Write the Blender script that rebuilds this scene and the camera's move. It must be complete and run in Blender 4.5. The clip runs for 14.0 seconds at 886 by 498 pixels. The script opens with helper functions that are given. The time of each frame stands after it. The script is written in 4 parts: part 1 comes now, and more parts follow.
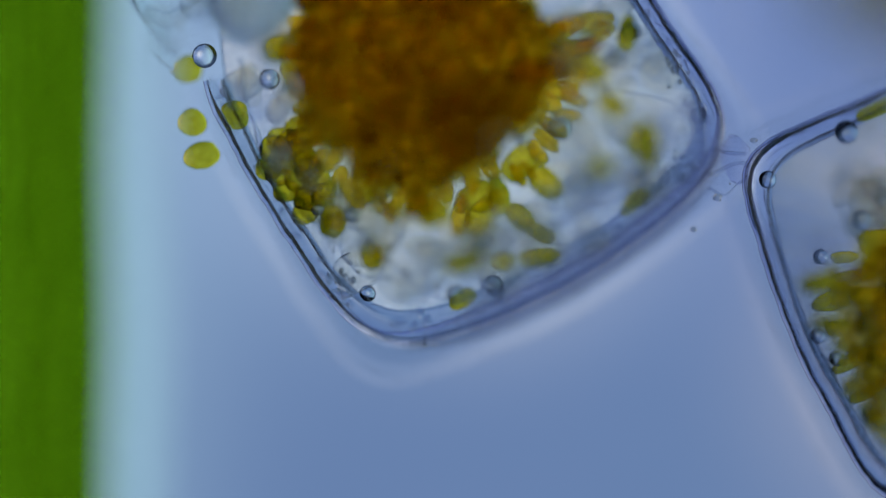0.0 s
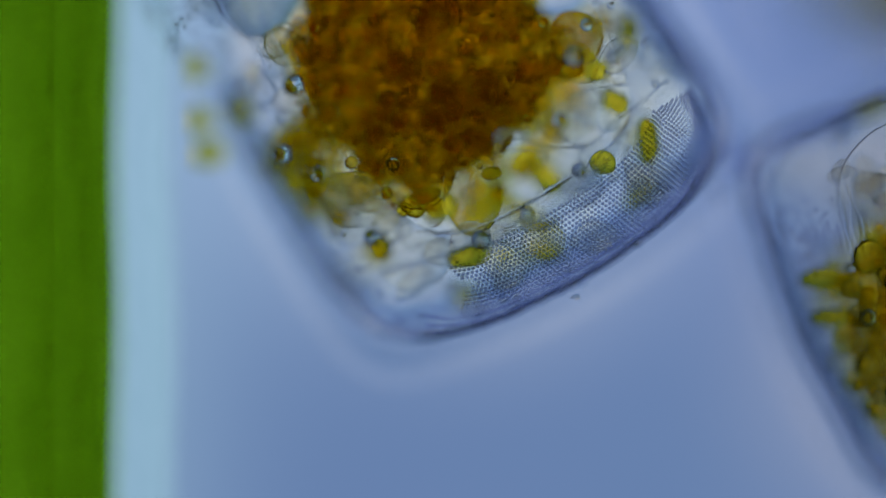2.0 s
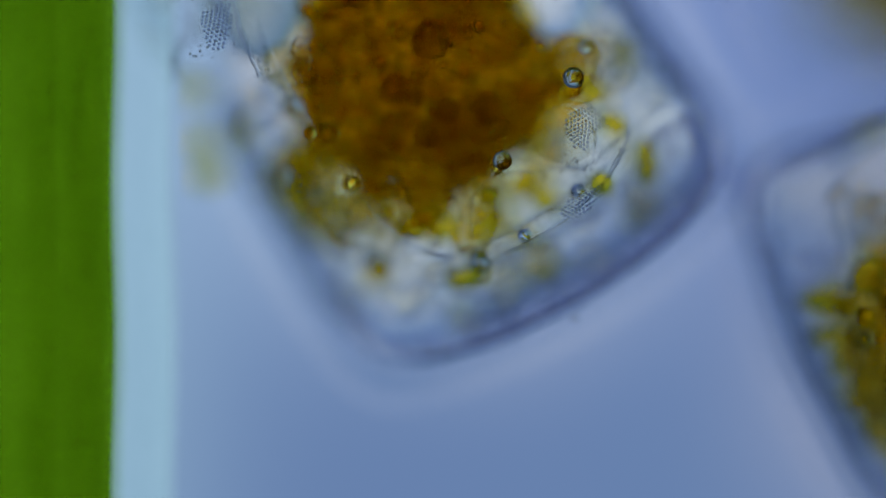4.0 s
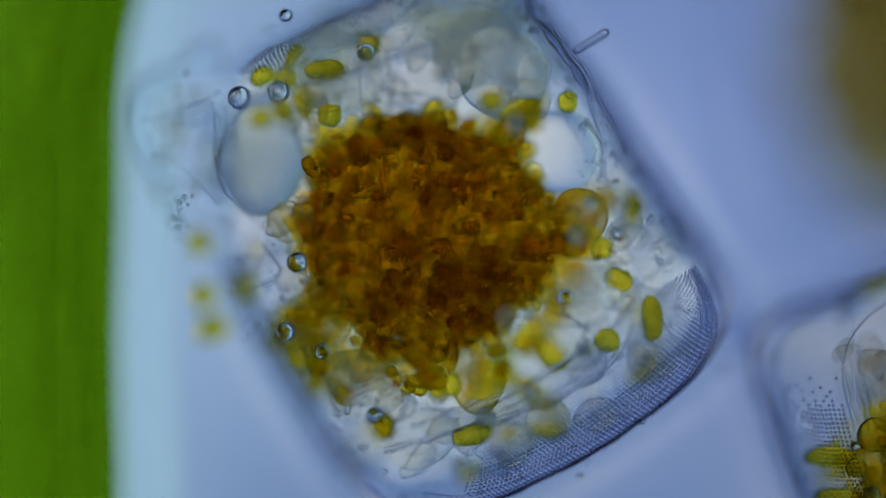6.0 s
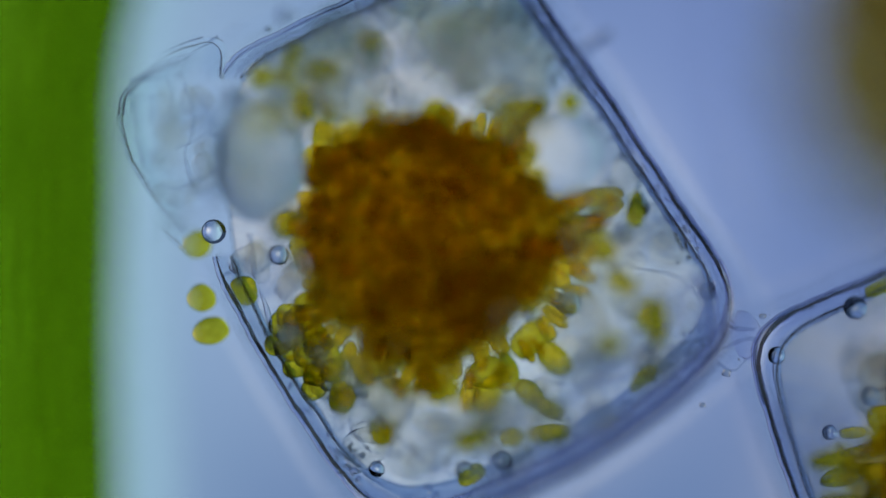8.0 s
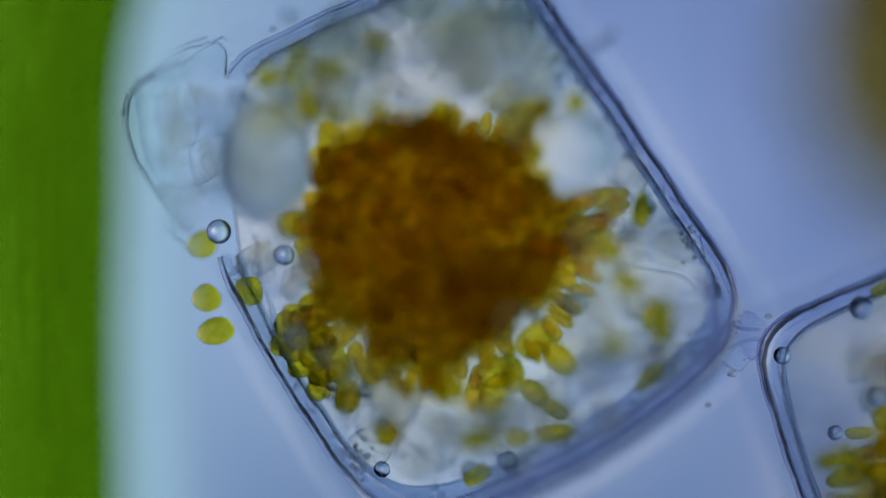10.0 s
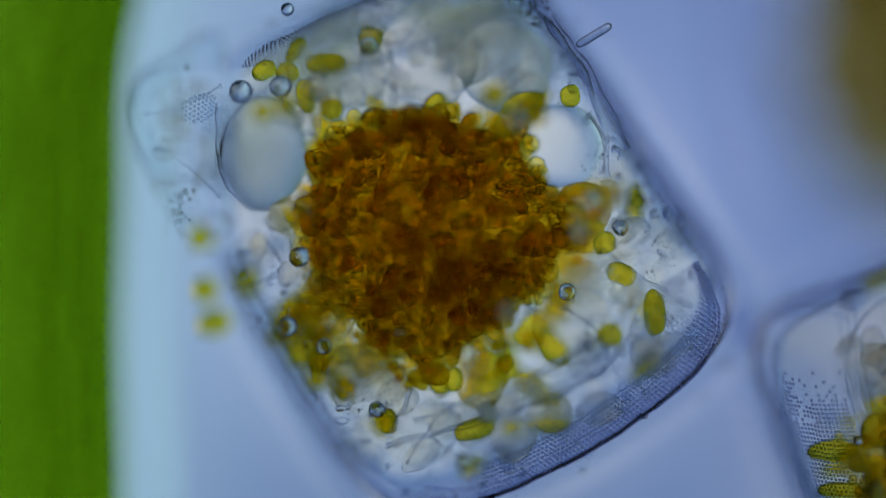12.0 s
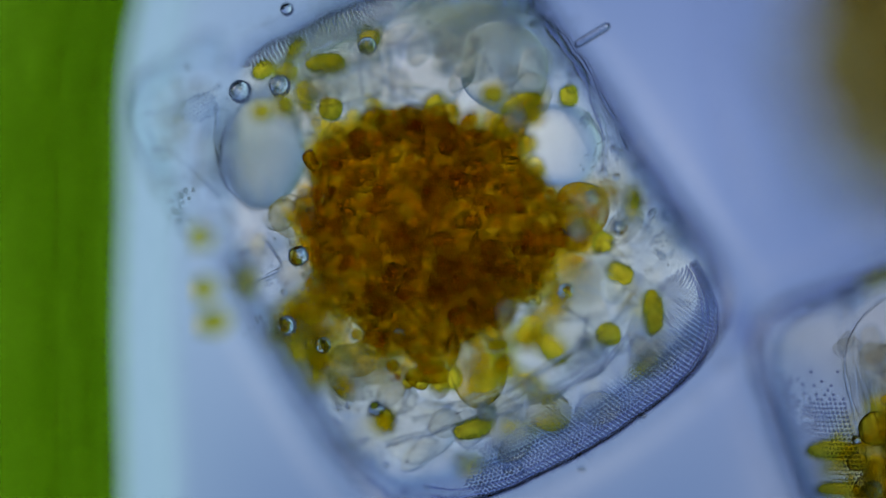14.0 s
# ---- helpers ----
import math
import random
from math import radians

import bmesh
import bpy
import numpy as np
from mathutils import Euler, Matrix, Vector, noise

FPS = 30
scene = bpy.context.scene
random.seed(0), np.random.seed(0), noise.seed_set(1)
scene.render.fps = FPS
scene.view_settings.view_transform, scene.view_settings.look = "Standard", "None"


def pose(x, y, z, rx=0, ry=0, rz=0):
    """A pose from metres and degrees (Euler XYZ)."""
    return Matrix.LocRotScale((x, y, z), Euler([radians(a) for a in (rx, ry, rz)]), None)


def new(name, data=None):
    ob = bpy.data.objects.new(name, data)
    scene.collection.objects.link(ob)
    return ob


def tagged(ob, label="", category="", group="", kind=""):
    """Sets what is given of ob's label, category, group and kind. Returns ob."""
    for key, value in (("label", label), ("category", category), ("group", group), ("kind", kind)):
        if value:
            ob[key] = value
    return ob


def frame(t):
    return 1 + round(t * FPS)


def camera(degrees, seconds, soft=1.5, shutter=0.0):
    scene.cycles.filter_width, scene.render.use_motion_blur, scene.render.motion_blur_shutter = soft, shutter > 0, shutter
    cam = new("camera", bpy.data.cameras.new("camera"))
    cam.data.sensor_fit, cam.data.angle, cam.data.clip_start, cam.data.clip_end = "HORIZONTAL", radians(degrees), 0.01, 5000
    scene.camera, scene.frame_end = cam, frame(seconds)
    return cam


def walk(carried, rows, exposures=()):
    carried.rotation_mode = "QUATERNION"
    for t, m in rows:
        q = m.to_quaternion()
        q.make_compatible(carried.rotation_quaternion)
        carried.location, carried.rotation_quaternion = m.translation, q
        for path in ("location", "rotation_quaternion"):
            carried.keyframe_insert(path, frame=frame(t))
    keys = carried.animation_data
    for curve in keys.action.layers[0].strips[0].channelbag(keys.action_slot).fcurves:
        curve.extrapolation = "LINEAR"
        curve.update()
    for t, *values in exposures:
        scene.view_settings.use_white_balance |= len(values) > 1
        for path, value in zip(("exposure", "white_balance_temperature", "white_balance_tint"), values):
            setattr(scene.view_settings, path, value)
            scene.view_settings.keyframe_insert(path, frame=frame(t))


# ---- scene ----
# A wet mount under a microscope, enlarged about 7500 times: one metre here is some 0.13 mm of the slide.
# Plan coordinates u (to the right) and v (downwards) are millimetres; z is the height in metres over the cell's widest level.
FAR = 20.0
cam = camera(2 * math.degrees(math.atan(0.784 / FAR)), 14.0, soft=1.1)
# the objective: a fixed focus and a wide aperture, so that height alone decides what is sharp
cam.data.dof.use_dof = True
cam.data.dof.focus_distance = FAR
cam.data.dof.aperture_fstop = 0.115


def stage(t, dx, dy, level):
    return t, pose(-dx / 1000, dy / 1000, FAR + level)


# seconds, drift of the stage in millimetres, level of the focus in metres
walk(cam, [
    stage(0.0, -18, -296, 0.00), stage(0.5, -17, -297, 0.02), stage(0.8, -15, -299, 0.06), stage(1.0, -14, -301, 0.12),
    stage(1.2, -12, -303, 0.19), stage(1.5, -11, -304, 0.25), stage(2.2, -11, -304, 0.26), stage(3.7, -12, -290, 0.34),
    stage(4.3, -13, -226, 0.36), stage(4.5, -13, -189, 0.36), stage(4.7, -8, -117, 0.36), stage(5.0, -4, -21, 0.36),
    stage(5.2, -3, 2, 0.36), stage(5.5, -2, 18, 0.34), stage(5.8, -3, 14, 0.28), stage(6.0, -4, 11, 0.22),
    stage(6.5, -2, 6, 0.16), stage(7.0, -2, 5, 0.10), stage(7.5, -3, 6, 0.06), stage(8.0, -2, 15, 0.01),
    stage(8.2, -2, 16, 0.00), stage(9.2, 3, 16, -0.01), stage(10.3, 8, 14, 0.00), stage(10.5, 8, 11, 0.01), stage(11.0, 5, 2, 0.06),
    stage(11.5, 2, 1, 0.16), stage(12.0, 0, 1, 0.18), stage(12.5, 0, 0, 0.18), stage(13.0, 0, -2, 0.18),
    stage(13.5, -1, -1, 0.205), stage(14.0, -2, 0, 0.22)])

# ---- light: the lit field of the microscope's lamp, far under the slide ----
world = bpy.data.worlds.new("world")
scene.world = world
world.use_nodes = True
world.node_tree.nodes["Background"].inputs[0].default_value = (0.03, 0.05, 0.10, 1)
world.node_tree.nodes["Background"].inputs[1].default_value = 1.0
scene.cycles.transparent_max_bounces = 48
scene.cycles.transmission_bounces = 32
scene.cycles.max_bounces = 48


# ---- materials ----
class Nodes:
    def __init__(self, name):
        self.mat = bpy.data.materials.new(name)
        self.mat.use_nodes = True
        self.tree = self.mat.node_tree
        self.tree.nodes.clear()
        self.out = self.tree.nodes.new("ShaderNodeOutputMaterial")

    def add(self, kind, **inputs):
        n = self.tree.nodes.new(kind)
        for k, v in inputs.items():
            sock = n.inputs[k.replace("_", " ")]
            if isinstance(v, bpy.types.NodeSocket):
                self.tree.links.new(v, sock)
            else:
                sock.default_value = v
        return n

    def link(self, a, b):
        self.tree.links.new(a, b)

    def noise(self, scale, detail=2.0, rough=0.5, vec=None):
        n = self.add("ShaderNodeTexNoise", Scale=scale, Detail=detail, Roughness=rough)
        n.noise_dimensions = "4D"
        far = self.add("ShaderNodeMath")
        far.operation = "MULTIPLY"
        far.inputs[1].default_value = 40.0
        self.link(self.add("ShaderNodeObjectInfo").outputs["Random"], far.inputs[0])
        self.link(far.outputs[0], n.inputs["W"])
        if vec is None:
            vec = self.add("ShaderNodeTexCoord").outputs["Object"]
        self.link(vec, n.inputs["Vector"])
        return n.outputs["Fac"]

    def ramp(self, fac, *stops):
        n = self.add("ShaderNodeValToRGB", Fac=fac)
        e = n.color_ramp.elements
        while len(e) < len(stops):
            e.new(0.5)
        for el, (p, c) in zip(e, stops):
            el.position, el.color = p, (*c, 1)
        return n.outputs["Color"]

    def done(self, shader):
        self.link(shader, self.out.inputs["Surface"])
        return self.mat


def mix(n, fac, a, b):
    m = n.add("ShaderNodeMixShader", Fac=fac)
    n.link(a, m.inputs[1])
    n.link(b, m.inputs[2])
    return m.outputs[0]


def refracting(name, low, high, ior, scale=30, rough=0.0):
    """A clear or stained body: what it lets through varies with a fine grain between two colours."""
    n = Nodes(name)
    col = n.ramp(n.noise(scale, 3), (0.3, low), (0.7, high))
    return n.done(n.add("ShaderNodeBsdfRefraction", Color=col, IOR=ior, Roughness=rough).outputs[0])


def stained(name, low, high, scale=30):
    n = Nodes(name)
    col = n.ramp(n.noise(scale, 3), (0.3, low), (0.7, high))
    return n.done(n.add("ShaderNodeBsdfTransparent", Color=col).outputs[0])


def glassy(name, low, high, ior, lost, scale=20):
    """Clear stuff in water: part of what meets it at a glancing angle is lost."""
    n = Nodes(name)
    col = n.ramp(n.noise(scale, 3), (0.3, low), (0.7, high))
    a = n.add("ShaderNodeBsdfGlass", Color=col, IOR=ior, Roughness=0.0).outputs[0]
    b = n.add("ShaderNodeBsdfRefraction", Color=col, IOR=ior, Roughness=0.0).outputs[0]
    return n.done(mix(n, lost, a, b))


SILICA = glassy("silica", (0.925, 0.94, 0.975), (0.955, 0.97, 0.99), 1.022, 0.85)
THIN_SILICA = glassy("thin_silica", (0.95, 0.97, 0.98), (0.99, 1.0, 1.0), 1.0055, 0.7)
FAINT_SILICA = glassy("faint_silica", (0.97, 0.975, 0.98), (0.99, 1.0, 1.0), 1.002, 0.5)
MEMBRANE = glassy("membrane", (0.90, 0.95, 0.96), (0.97, 0.99, 0.99), 1.007, 0.8)
RIM = glassy("band_rim", (0.80, 0.82, 0.93), (0.95, 0.95, 1.0), 1.05, 0.75)
STRAND = glassy("plasma", (0.85, 0.87, 0.91), (0.97, 0.98, 0.98), 1.045, 0.8)
PORE = glassy("silica_pore", (0.50, 0.53, 0.66), (0.66, 0.69, 0.80), 1.11, 0.7)
FAINT_PORE = glassy("valve_pore", (0.60, 0.63, 0.75), (0.76, 0.79, 0.88), 1.11, 0.7)
BEAD = glassy("plasma_bead", (0.84, 0.86, 0.89), (0.97, 0.97, 0.97), 1.07, 0.8, 3)
HAZE = refracting("deep_plasma", (0.86, 0.88, 0.85), (0.96, 0.965, 0.94), 1.012, 3)
PLASTID = refracting("plastid", (0.82, 0.73, 0.13), (0.96, 0.88, 0.25), 1.08, 2.2)
DENSE = refracting("dense_plastid", (0.77, 0.68, 0.09), (0.94, 0.86, 0.20), 1.06, 2.6)
BROWN = refracting("packed_plastid", (0.89, 0.815, 0.40), (0.96, 0.905, 0.52), 1.045, 40)
AMBER = refracting("golden_plastid", (0.88, 0.71, 0.12), (0.96, 0.83, 0.24), 1.07, 2.4)
ORANGE = refracting("orange_globule", (0.98, 0.88, 0.34), (1.0, 0.94, 0.46), 1.09, 2)
DEEP = refracting("dark_plastid", (0.70, 0.60, 0.32), (0.84, 0.74, 0.45), 1.015, 2.5)
CORE = refracting("plastid_mass", (0.945, 0.89, 0.50), (0.98, 0.94, 0.62), 1.024, 2.8)
HEART = stained("mass_plasm", (0.915, 0.85, 0.57), (0.975, 0.935, 0.75), 14)
DUSKY = refracting("dusky_plastid", (0.72, 0.63, 0.38), (0.88, 0.80, 0.54), 1.018, 2.5)
OIL = glassy("oil", (0.98, 0.99, 0.99), (1.0, 1.0, 1.0), 1.28, 0.8)
SAP = glassy("cell_sap", (0.93, 0.945, 0.93), (0.99, 0.99, 0.975), 1.03, 0.85, 1.6)
THIN_SAP = glassy("thin_sap", (0.95, 0.95, 0.93), (1.0, 0.995, 0.985), 1.013, 0.8, 1.6)
CLEAR_SAP = glassy("clear_sap", (0.95, 0.95, 0.90), (1.0, 0.995, 0.97), 1.034, 0.8, 1.6)
PLASMA = glassy("cytoplasm", (0.895, 0.89, 0.865), (1.0, 0.985, 0.955), 1.022, 0.8, 1.8)
GROUND_PLASM = refracting("ground_plasm", (0.93, 0.92, 0.875), (1.0, 1.0, 0.98), 1.125, 11)
GRANULE = refracting("granule", (0.72, 0.74, 0.74), (0.95, 0.95, 0.93), 1.075, 60)
SLIME = glassy("slime", (0.95, 0.96, 0.97), (0.99, 0.99, 1.0), 1.012, 0.7, 12)
PAD = glassy("slime_pad", (0.90, 0.90, 0.96), (0.97, 0.97, 1.0), 1.008, 0.8, 12)
ROD = glassy("rod_wall", (0.78, 0.80, 0.84), (0.88, 0.89, 0.92), 1.3, 0.95)
SLIDE_GLASS = stained("slide_glass", (0.97, 0.98, 0.98), (0.99, 0.99, 0.99), 3)
# for the added shell that makes the bright halo outside the walls
HALO_SHELL = glassy("slime_envelope", (0.985, 0.99, 0.99), (1.0, 1.0, 1.0), 1.0035, 0.9, 8)
SHEATH = glassy("sheath", (0.95, 0.98, 0.97), (0.98, 1.0, 0.99), 1.009, 0.8)


def lamp_field():
    """The lamp's field, bluer and dimmer outwards, with pale pools painted behind cells and filament."""
    n = Nodes("lamp_field")
    place = n.add("ShaderNodeTexCoord").outputs["Object"]

    def painted_pool(x, y, sx, sy):
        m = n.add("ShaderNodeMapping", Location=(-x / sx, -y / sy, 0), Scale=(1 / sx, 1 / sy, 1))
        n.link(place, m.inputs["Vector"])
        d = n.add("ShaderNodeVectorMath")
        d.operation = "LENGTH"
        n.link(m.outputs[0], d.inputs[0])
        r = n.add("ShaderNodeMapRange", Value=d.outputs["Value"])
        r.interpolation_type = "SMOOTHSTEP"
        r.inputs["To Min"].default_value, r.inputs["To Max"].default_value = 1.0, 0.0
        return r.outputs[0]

    def blend(fac, a, b):
        m = n.add("ShaderNodeMix")
        m.data_type = "RGBA"
        n.link(fac, m.inputs[0])
        for v, k in ((a, 6), (b, 7)):
            if isinstance(v, tuple):
                m.inputs[k].default_value = (*v, 1)
            else:
                n.link(v, m.inputs[k])
        return m.outputs[2]

    col = blend(painted_pool(0.80, 0.54, 1.2, 1.1), (0.140, 0.226, 0.430), (0.180, 0.256, 0.53))
    # pool painted behind the joined cell, so that its inside looks brighter
    col = blend(painted_pool(1.02, -0.36, 0.45, 0.5), col, (0.46, 0.47, 0.58))
    # painted brightness on the left: the pale band and halo beside the filament
    col = blend(painted_pool(-0.98, 0.0, 0.62, 4.0), col, (0.40, 0.62, 0.76))
    col = blend(painted_pool(-0.52, 0.45, 0.60, 1.15), col, (0.29, 0.43, 0.63))
    # painted glow round the main cell, then a whiter pool behind its inside
    col = blend(painted_pool(0.05, 0.19, 0.70, 0.58), col, (0.28, 0.42, 0.74))
    col = blend(painted_pool(0.08, 0.08, 0.48, 0.46), col, (0.76, 0.785, 0.86))
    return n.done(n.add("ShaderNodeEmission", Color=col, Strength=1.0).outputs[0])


def filament_green(name, low, high):
    n = Nodes(name)
    co = n.add("ShaderNodeMapping", Scale=(1, 0.3, 1))
    n.link(n.add("ShaderNodeTexCoord").outputs["Object"], co.inputs["Vector"])
    col = n.ramp(n.noise(26, 3, 0.6, co.outputs[0]), (0.3, low), (0.7, high))
    return n.done(n.add("ShaderNodeBsdfTransparent", Color=col).outputs[0])


FIELD = lamp_field()
GREEN = filament_green("filament_green", (0.43, 0.555, 0.08), (0.58, 0.70, 0.16))
GREEN_DEEP = filament_green("filament_lining", (0.84, 0.87, 0.62), (0.98, 0.98, 0.86))


# ---- building ----
def at(u, v, z=0.0):
    return Vector(((u - 784) / 1000, (441 - v) / 1000, z))


def link_mesh(name, bm, material, smooth=True):
    me = bpy.data.meshes.new(name)
    bm.to_mesh(me)
    bm.free()
    me.materials.append(material)
    if smooth:
        me.polygons.foreach_set("use_smooth", [True] * len(me.polygons))
    return new(name, me)


def part(name, bm, material, parent, label=""):
    ob = link_mesh(name, bm, material)
    ob.parent = parent
    return tagged(ob, label)


def share(name, mesh, parent, m, label=""):
    ob = new(name, mesh)
    ob.parent = parent
    ob.matrix_basis = m
    return tagged(ob, label)


def outline(corners, steps=8, edge=16):
    """A closed line round the corners (u, v, rounding, bulge of the edge that follows), as points of the plan."""
    pts = []
    k = len(corners)
    for i in range(k):
        p0, p1, p2 = (Vector(corners[j % k][:2]) for j in (i - 1, i, i + 1))
        r, bulge = corners[i][2:]
        a = p1 + (p0 - p1).normalized() * min(r, (p0 - p1).length * 0.45)
        b = p1 + (p2 - p1).normalized() * min(r, (p2 - p1).length * 0.45)
        for s in range(steps + 1):
            f = s / steps
            pts.append(a * (1 - f) ** 2 + p1 * 2 * f * (1 - f) + b * f ** 2)
        r2 = corners[(i + 1) % k][2]
        c = p2 + (p1 - p2).normalized() * min(r2, (p1 - p2).length * 0.45)
        d = c - b
        out = Vector((-d.y, d.x)).normalized()
        for s in range(1, edge):
            f = s / edge
            pts.append(b.lerp(c, f) + out * bulge * math.sin(math.pi * f))
    # even steps and soft joints
    n, count = len(pts), 340
    gaps = [(pts[(i + 1) % n] - pts[i]).length for i in range(n)]
    total, even, i, run = sum(gaps), [], 0, 0.0
    for j in range(count):
        want = total * j / count
        while run + gaps[i] < want:
            run += gaps[i]
            i += 1
        even.append(pts[i].lerp(pts[(i + 1) % n], (want - run) / max(gaps[i], 1e-6)))
    for _ in range(28):
        even = [(even[i - 1] + even[i] * 2 + even[(i + 1) % count]) / 4 for i in range(count)]
    return even


def inward(pts):
    n = len(pts)
    area = sum(pts[i].x * pts[(i + 1) % n].y - pts[(i + 1) % n].x * pts[i].y for i in range(n))
    sign = 1 if area > 0 else -1
    res = []
    for i in range(n):
        d = (pts[(i + 1) % n] - pts[i - 1]).normalized()
        res.append(Vector((-d.y, d.x)) * sign)
    return res


def shrunk(corners, dists):
    """The same corners with each edge moved inwards by its own distance in millimetres."""
    k = len(corners)
    pts = [Vector(c[:2]) for c in corners]
    area = sum(pts[i].x * pts[(i + 1) % k].y - pts[(i + 1) % k].x * pts[i].y for i in range(k))
    sign = 1 if area > 0 else -1
    res = []
    for i in range(k):
        a = (pts[i] - pts[i - 1]).normalized()
        b = (pts[(i + 1) % k] - pts[i]).normalized()
        n1, n2 = Vector((-a.y, a.x)) * sign, Vector((-b.y, b.x)) * sign
        d1, d2 = dists[i - 1], dists[i]
        det = n1.x * n2.y - n1.y * n2.x
        if abs(det) < 0.25:
            m = (n1 + n2).normalized() * (d1 + d2) / 2
        else:
            m = Vector(((d1 * n2.y - d2 * n1.y) / det, (n1.x * d2 - n2.x * d1) / det))
        p = pts[i] + m
        r, bulge = corners[i][2:]
        res.append((p.x, p.y, r + 0.5 * max(0.0, d1 + d2), bulge))
    return res


def inset(z, shape):
    """How far the wall has curled inwards at height z; shape: widest level, then depth and curl over it and under it."""
    level, up, curl_up, down, curl_down = shape
    depth, curl = (up, curl_up) if z > level else (down, curl_down)
    x = min(abs(z - level) / depth, 0.985)
    return curl * (1 - math.sqrt(1 - x * x))


PLAIN = (0.0, 0.5, 0.35, 0.5, 0.35)


def wall_line(corners, z, shapes, more=0.0, rough=1.0):
    """The closed line of the wall at height z; shapes: the edges that differ from the plain curl."""
    line = outline(shrunk(corners, [(inset(z, shapes.get(i, PLAIN)) + more) * 1000 for i in range(len(corners))]))
    return [p + Vector((noise.noise((p.x * 0.012, p.y * 0.012, z * 7)), noise.noise((p.x * 0.012, 50 + p.y * 0.012, z * 7)))) * 3
            + Vector((noise.noise((p.x * 0.045, p.y * 0.045, z * 5)), noise.noise((p.x * 0.045, 90 + p.y * 0.045, z * 5)))) * 1.5
            + Vector((noise.noise((p.x * 0.11, p.y * 0.11, z * 24)), noise.noise((p.x * 0.11, 30 + p.y * 0.11, z * 24)))) * 1.3 * rough for p in line]


def barrel(corners, z0, low, high, shapes, thick, rings=36, within=0.0, gap=None, taper=None):
    """The wall of a cell: a band round the outline that curls inwards over and under, with a real thickness."""
    bm = bmesh.new()
    layers = []
    split = min(0.17, high - 0.02)
    half = rings // 2
    levels = [low + (split - low) * j / half for j in range(half)] + [split + (high - split) * j / (rings - half) for j in range(rings - half + 1)]
    for side in (0, 1):
        for j in range(rings + 1):
            z = levels[j]
            layers.append([bm.verts.new(at(p.x, p.y, z0 + z)) for p in wall_line(corners, z, shapes, within + side * thick * min(1.0, (high - z) / 0.05 + 0.12))])
    n = len(layers[0])

    def skin(a, b):
        for i in range(n):
            mid = (a[i].co + b[i].co) / 2
            if gap is None or not gap(mid.x * 1000 + 784, 441 - mid.y * 1000):
                bm.faces.new([a[i], a[(i + 1) % n], b[(i + 1) % n], b[i]])

    outer, inner = layers[:rings + 1], layers[rings + 1:]
    if taper:
        for a, b in zip(outer, inner):
            for v, w in zip(a, b):
                w.co = v.co.lerp(w.co, taper(v.co.x * 1000 + 784, 441 - v.co.y * 1000))
    for j in range(rings):
        skin(outer[j], outer[j + 1])
        skin(inner[j], inner[j + 1])
    skin(outer[rings], inner[rings])
    skin(inner[0], outer[0])
    bmesh.ops.recalc_face_normals(bm, faces=bm.faces)
    return bm


def ball(radius, sub=3, squash=(1, 1, 1), wobble=0.0, freq=3.0, seed=0.0):
    bm = bmesh.new()
    bmesh.ops.create_icosphere(bm, subdivisions=sub, radius=1.0)
    for v in bm.verts:
        k = 1 + wobble * noise.noise(v.co * freq + Vector((seed, seed * 1.7, -seed)))
        v.co = Vector((v.co.x * squash[0], v.co.y * squash[1], v.co.z * squash[2])) * radius * k
    return bm


def ball_mesh(name, material, *args, boxy=0.0):
    """A shared mesh; boxy: an exponent over 2 that squares the ball off."""
    bm = ball(*args)
    if boxy:
        for v in bm.verts:
            k = (abs(v.co.x) ** boxy + abs(v.co.y) ** boxy + abs(v.co.z) ** boxy) ** (1 / boxy)
            v.co *= v.co.length / k
    me = bpy.data.meshes.new(name)
    bm.to_mesh(me)
    bm.free()
    me.materials.append(material)
    me.polygons.foreach_set("use_smooth", [True] * len(me.polygons))
    return me


def empty(name, place=(0, 0, 0)):
    ob = new(name)
    ob.location = place
    ob.empty_display_size = 0.05
    return ob


def placed(p, sx, sy, sz, turn=0.0, tip=0.0):
    return Matrix.LocRotScale(p, Euler((radians(tip), 0, radians(turn))), (sx, sy, sz))


# ---- the large structure ----
SLIDE = -0.425
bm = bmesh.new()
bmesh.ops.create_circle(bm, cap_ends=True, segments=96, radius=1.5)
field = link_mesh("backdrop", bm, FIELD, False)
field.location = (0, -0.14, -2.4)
tagged(field, "pale blue lit field of the microscope lamp with paler pools painted in", "backdrop", kind="structure")

bm = bmesh.new()
bmesh.ops.create_cube(bm, size=1.0)
for v in bm.verts:
    v.co = Vector((v.co.x * 6.4, v.co.y * 6.4, SLIDE - 0.06 + v.co.z * 0.12))
slide = link_mesh("ground", bm, SLIDE_GLASS, False)
tagged(slide, "clear glass microscope slide lit from below", "slide", kind="structure")


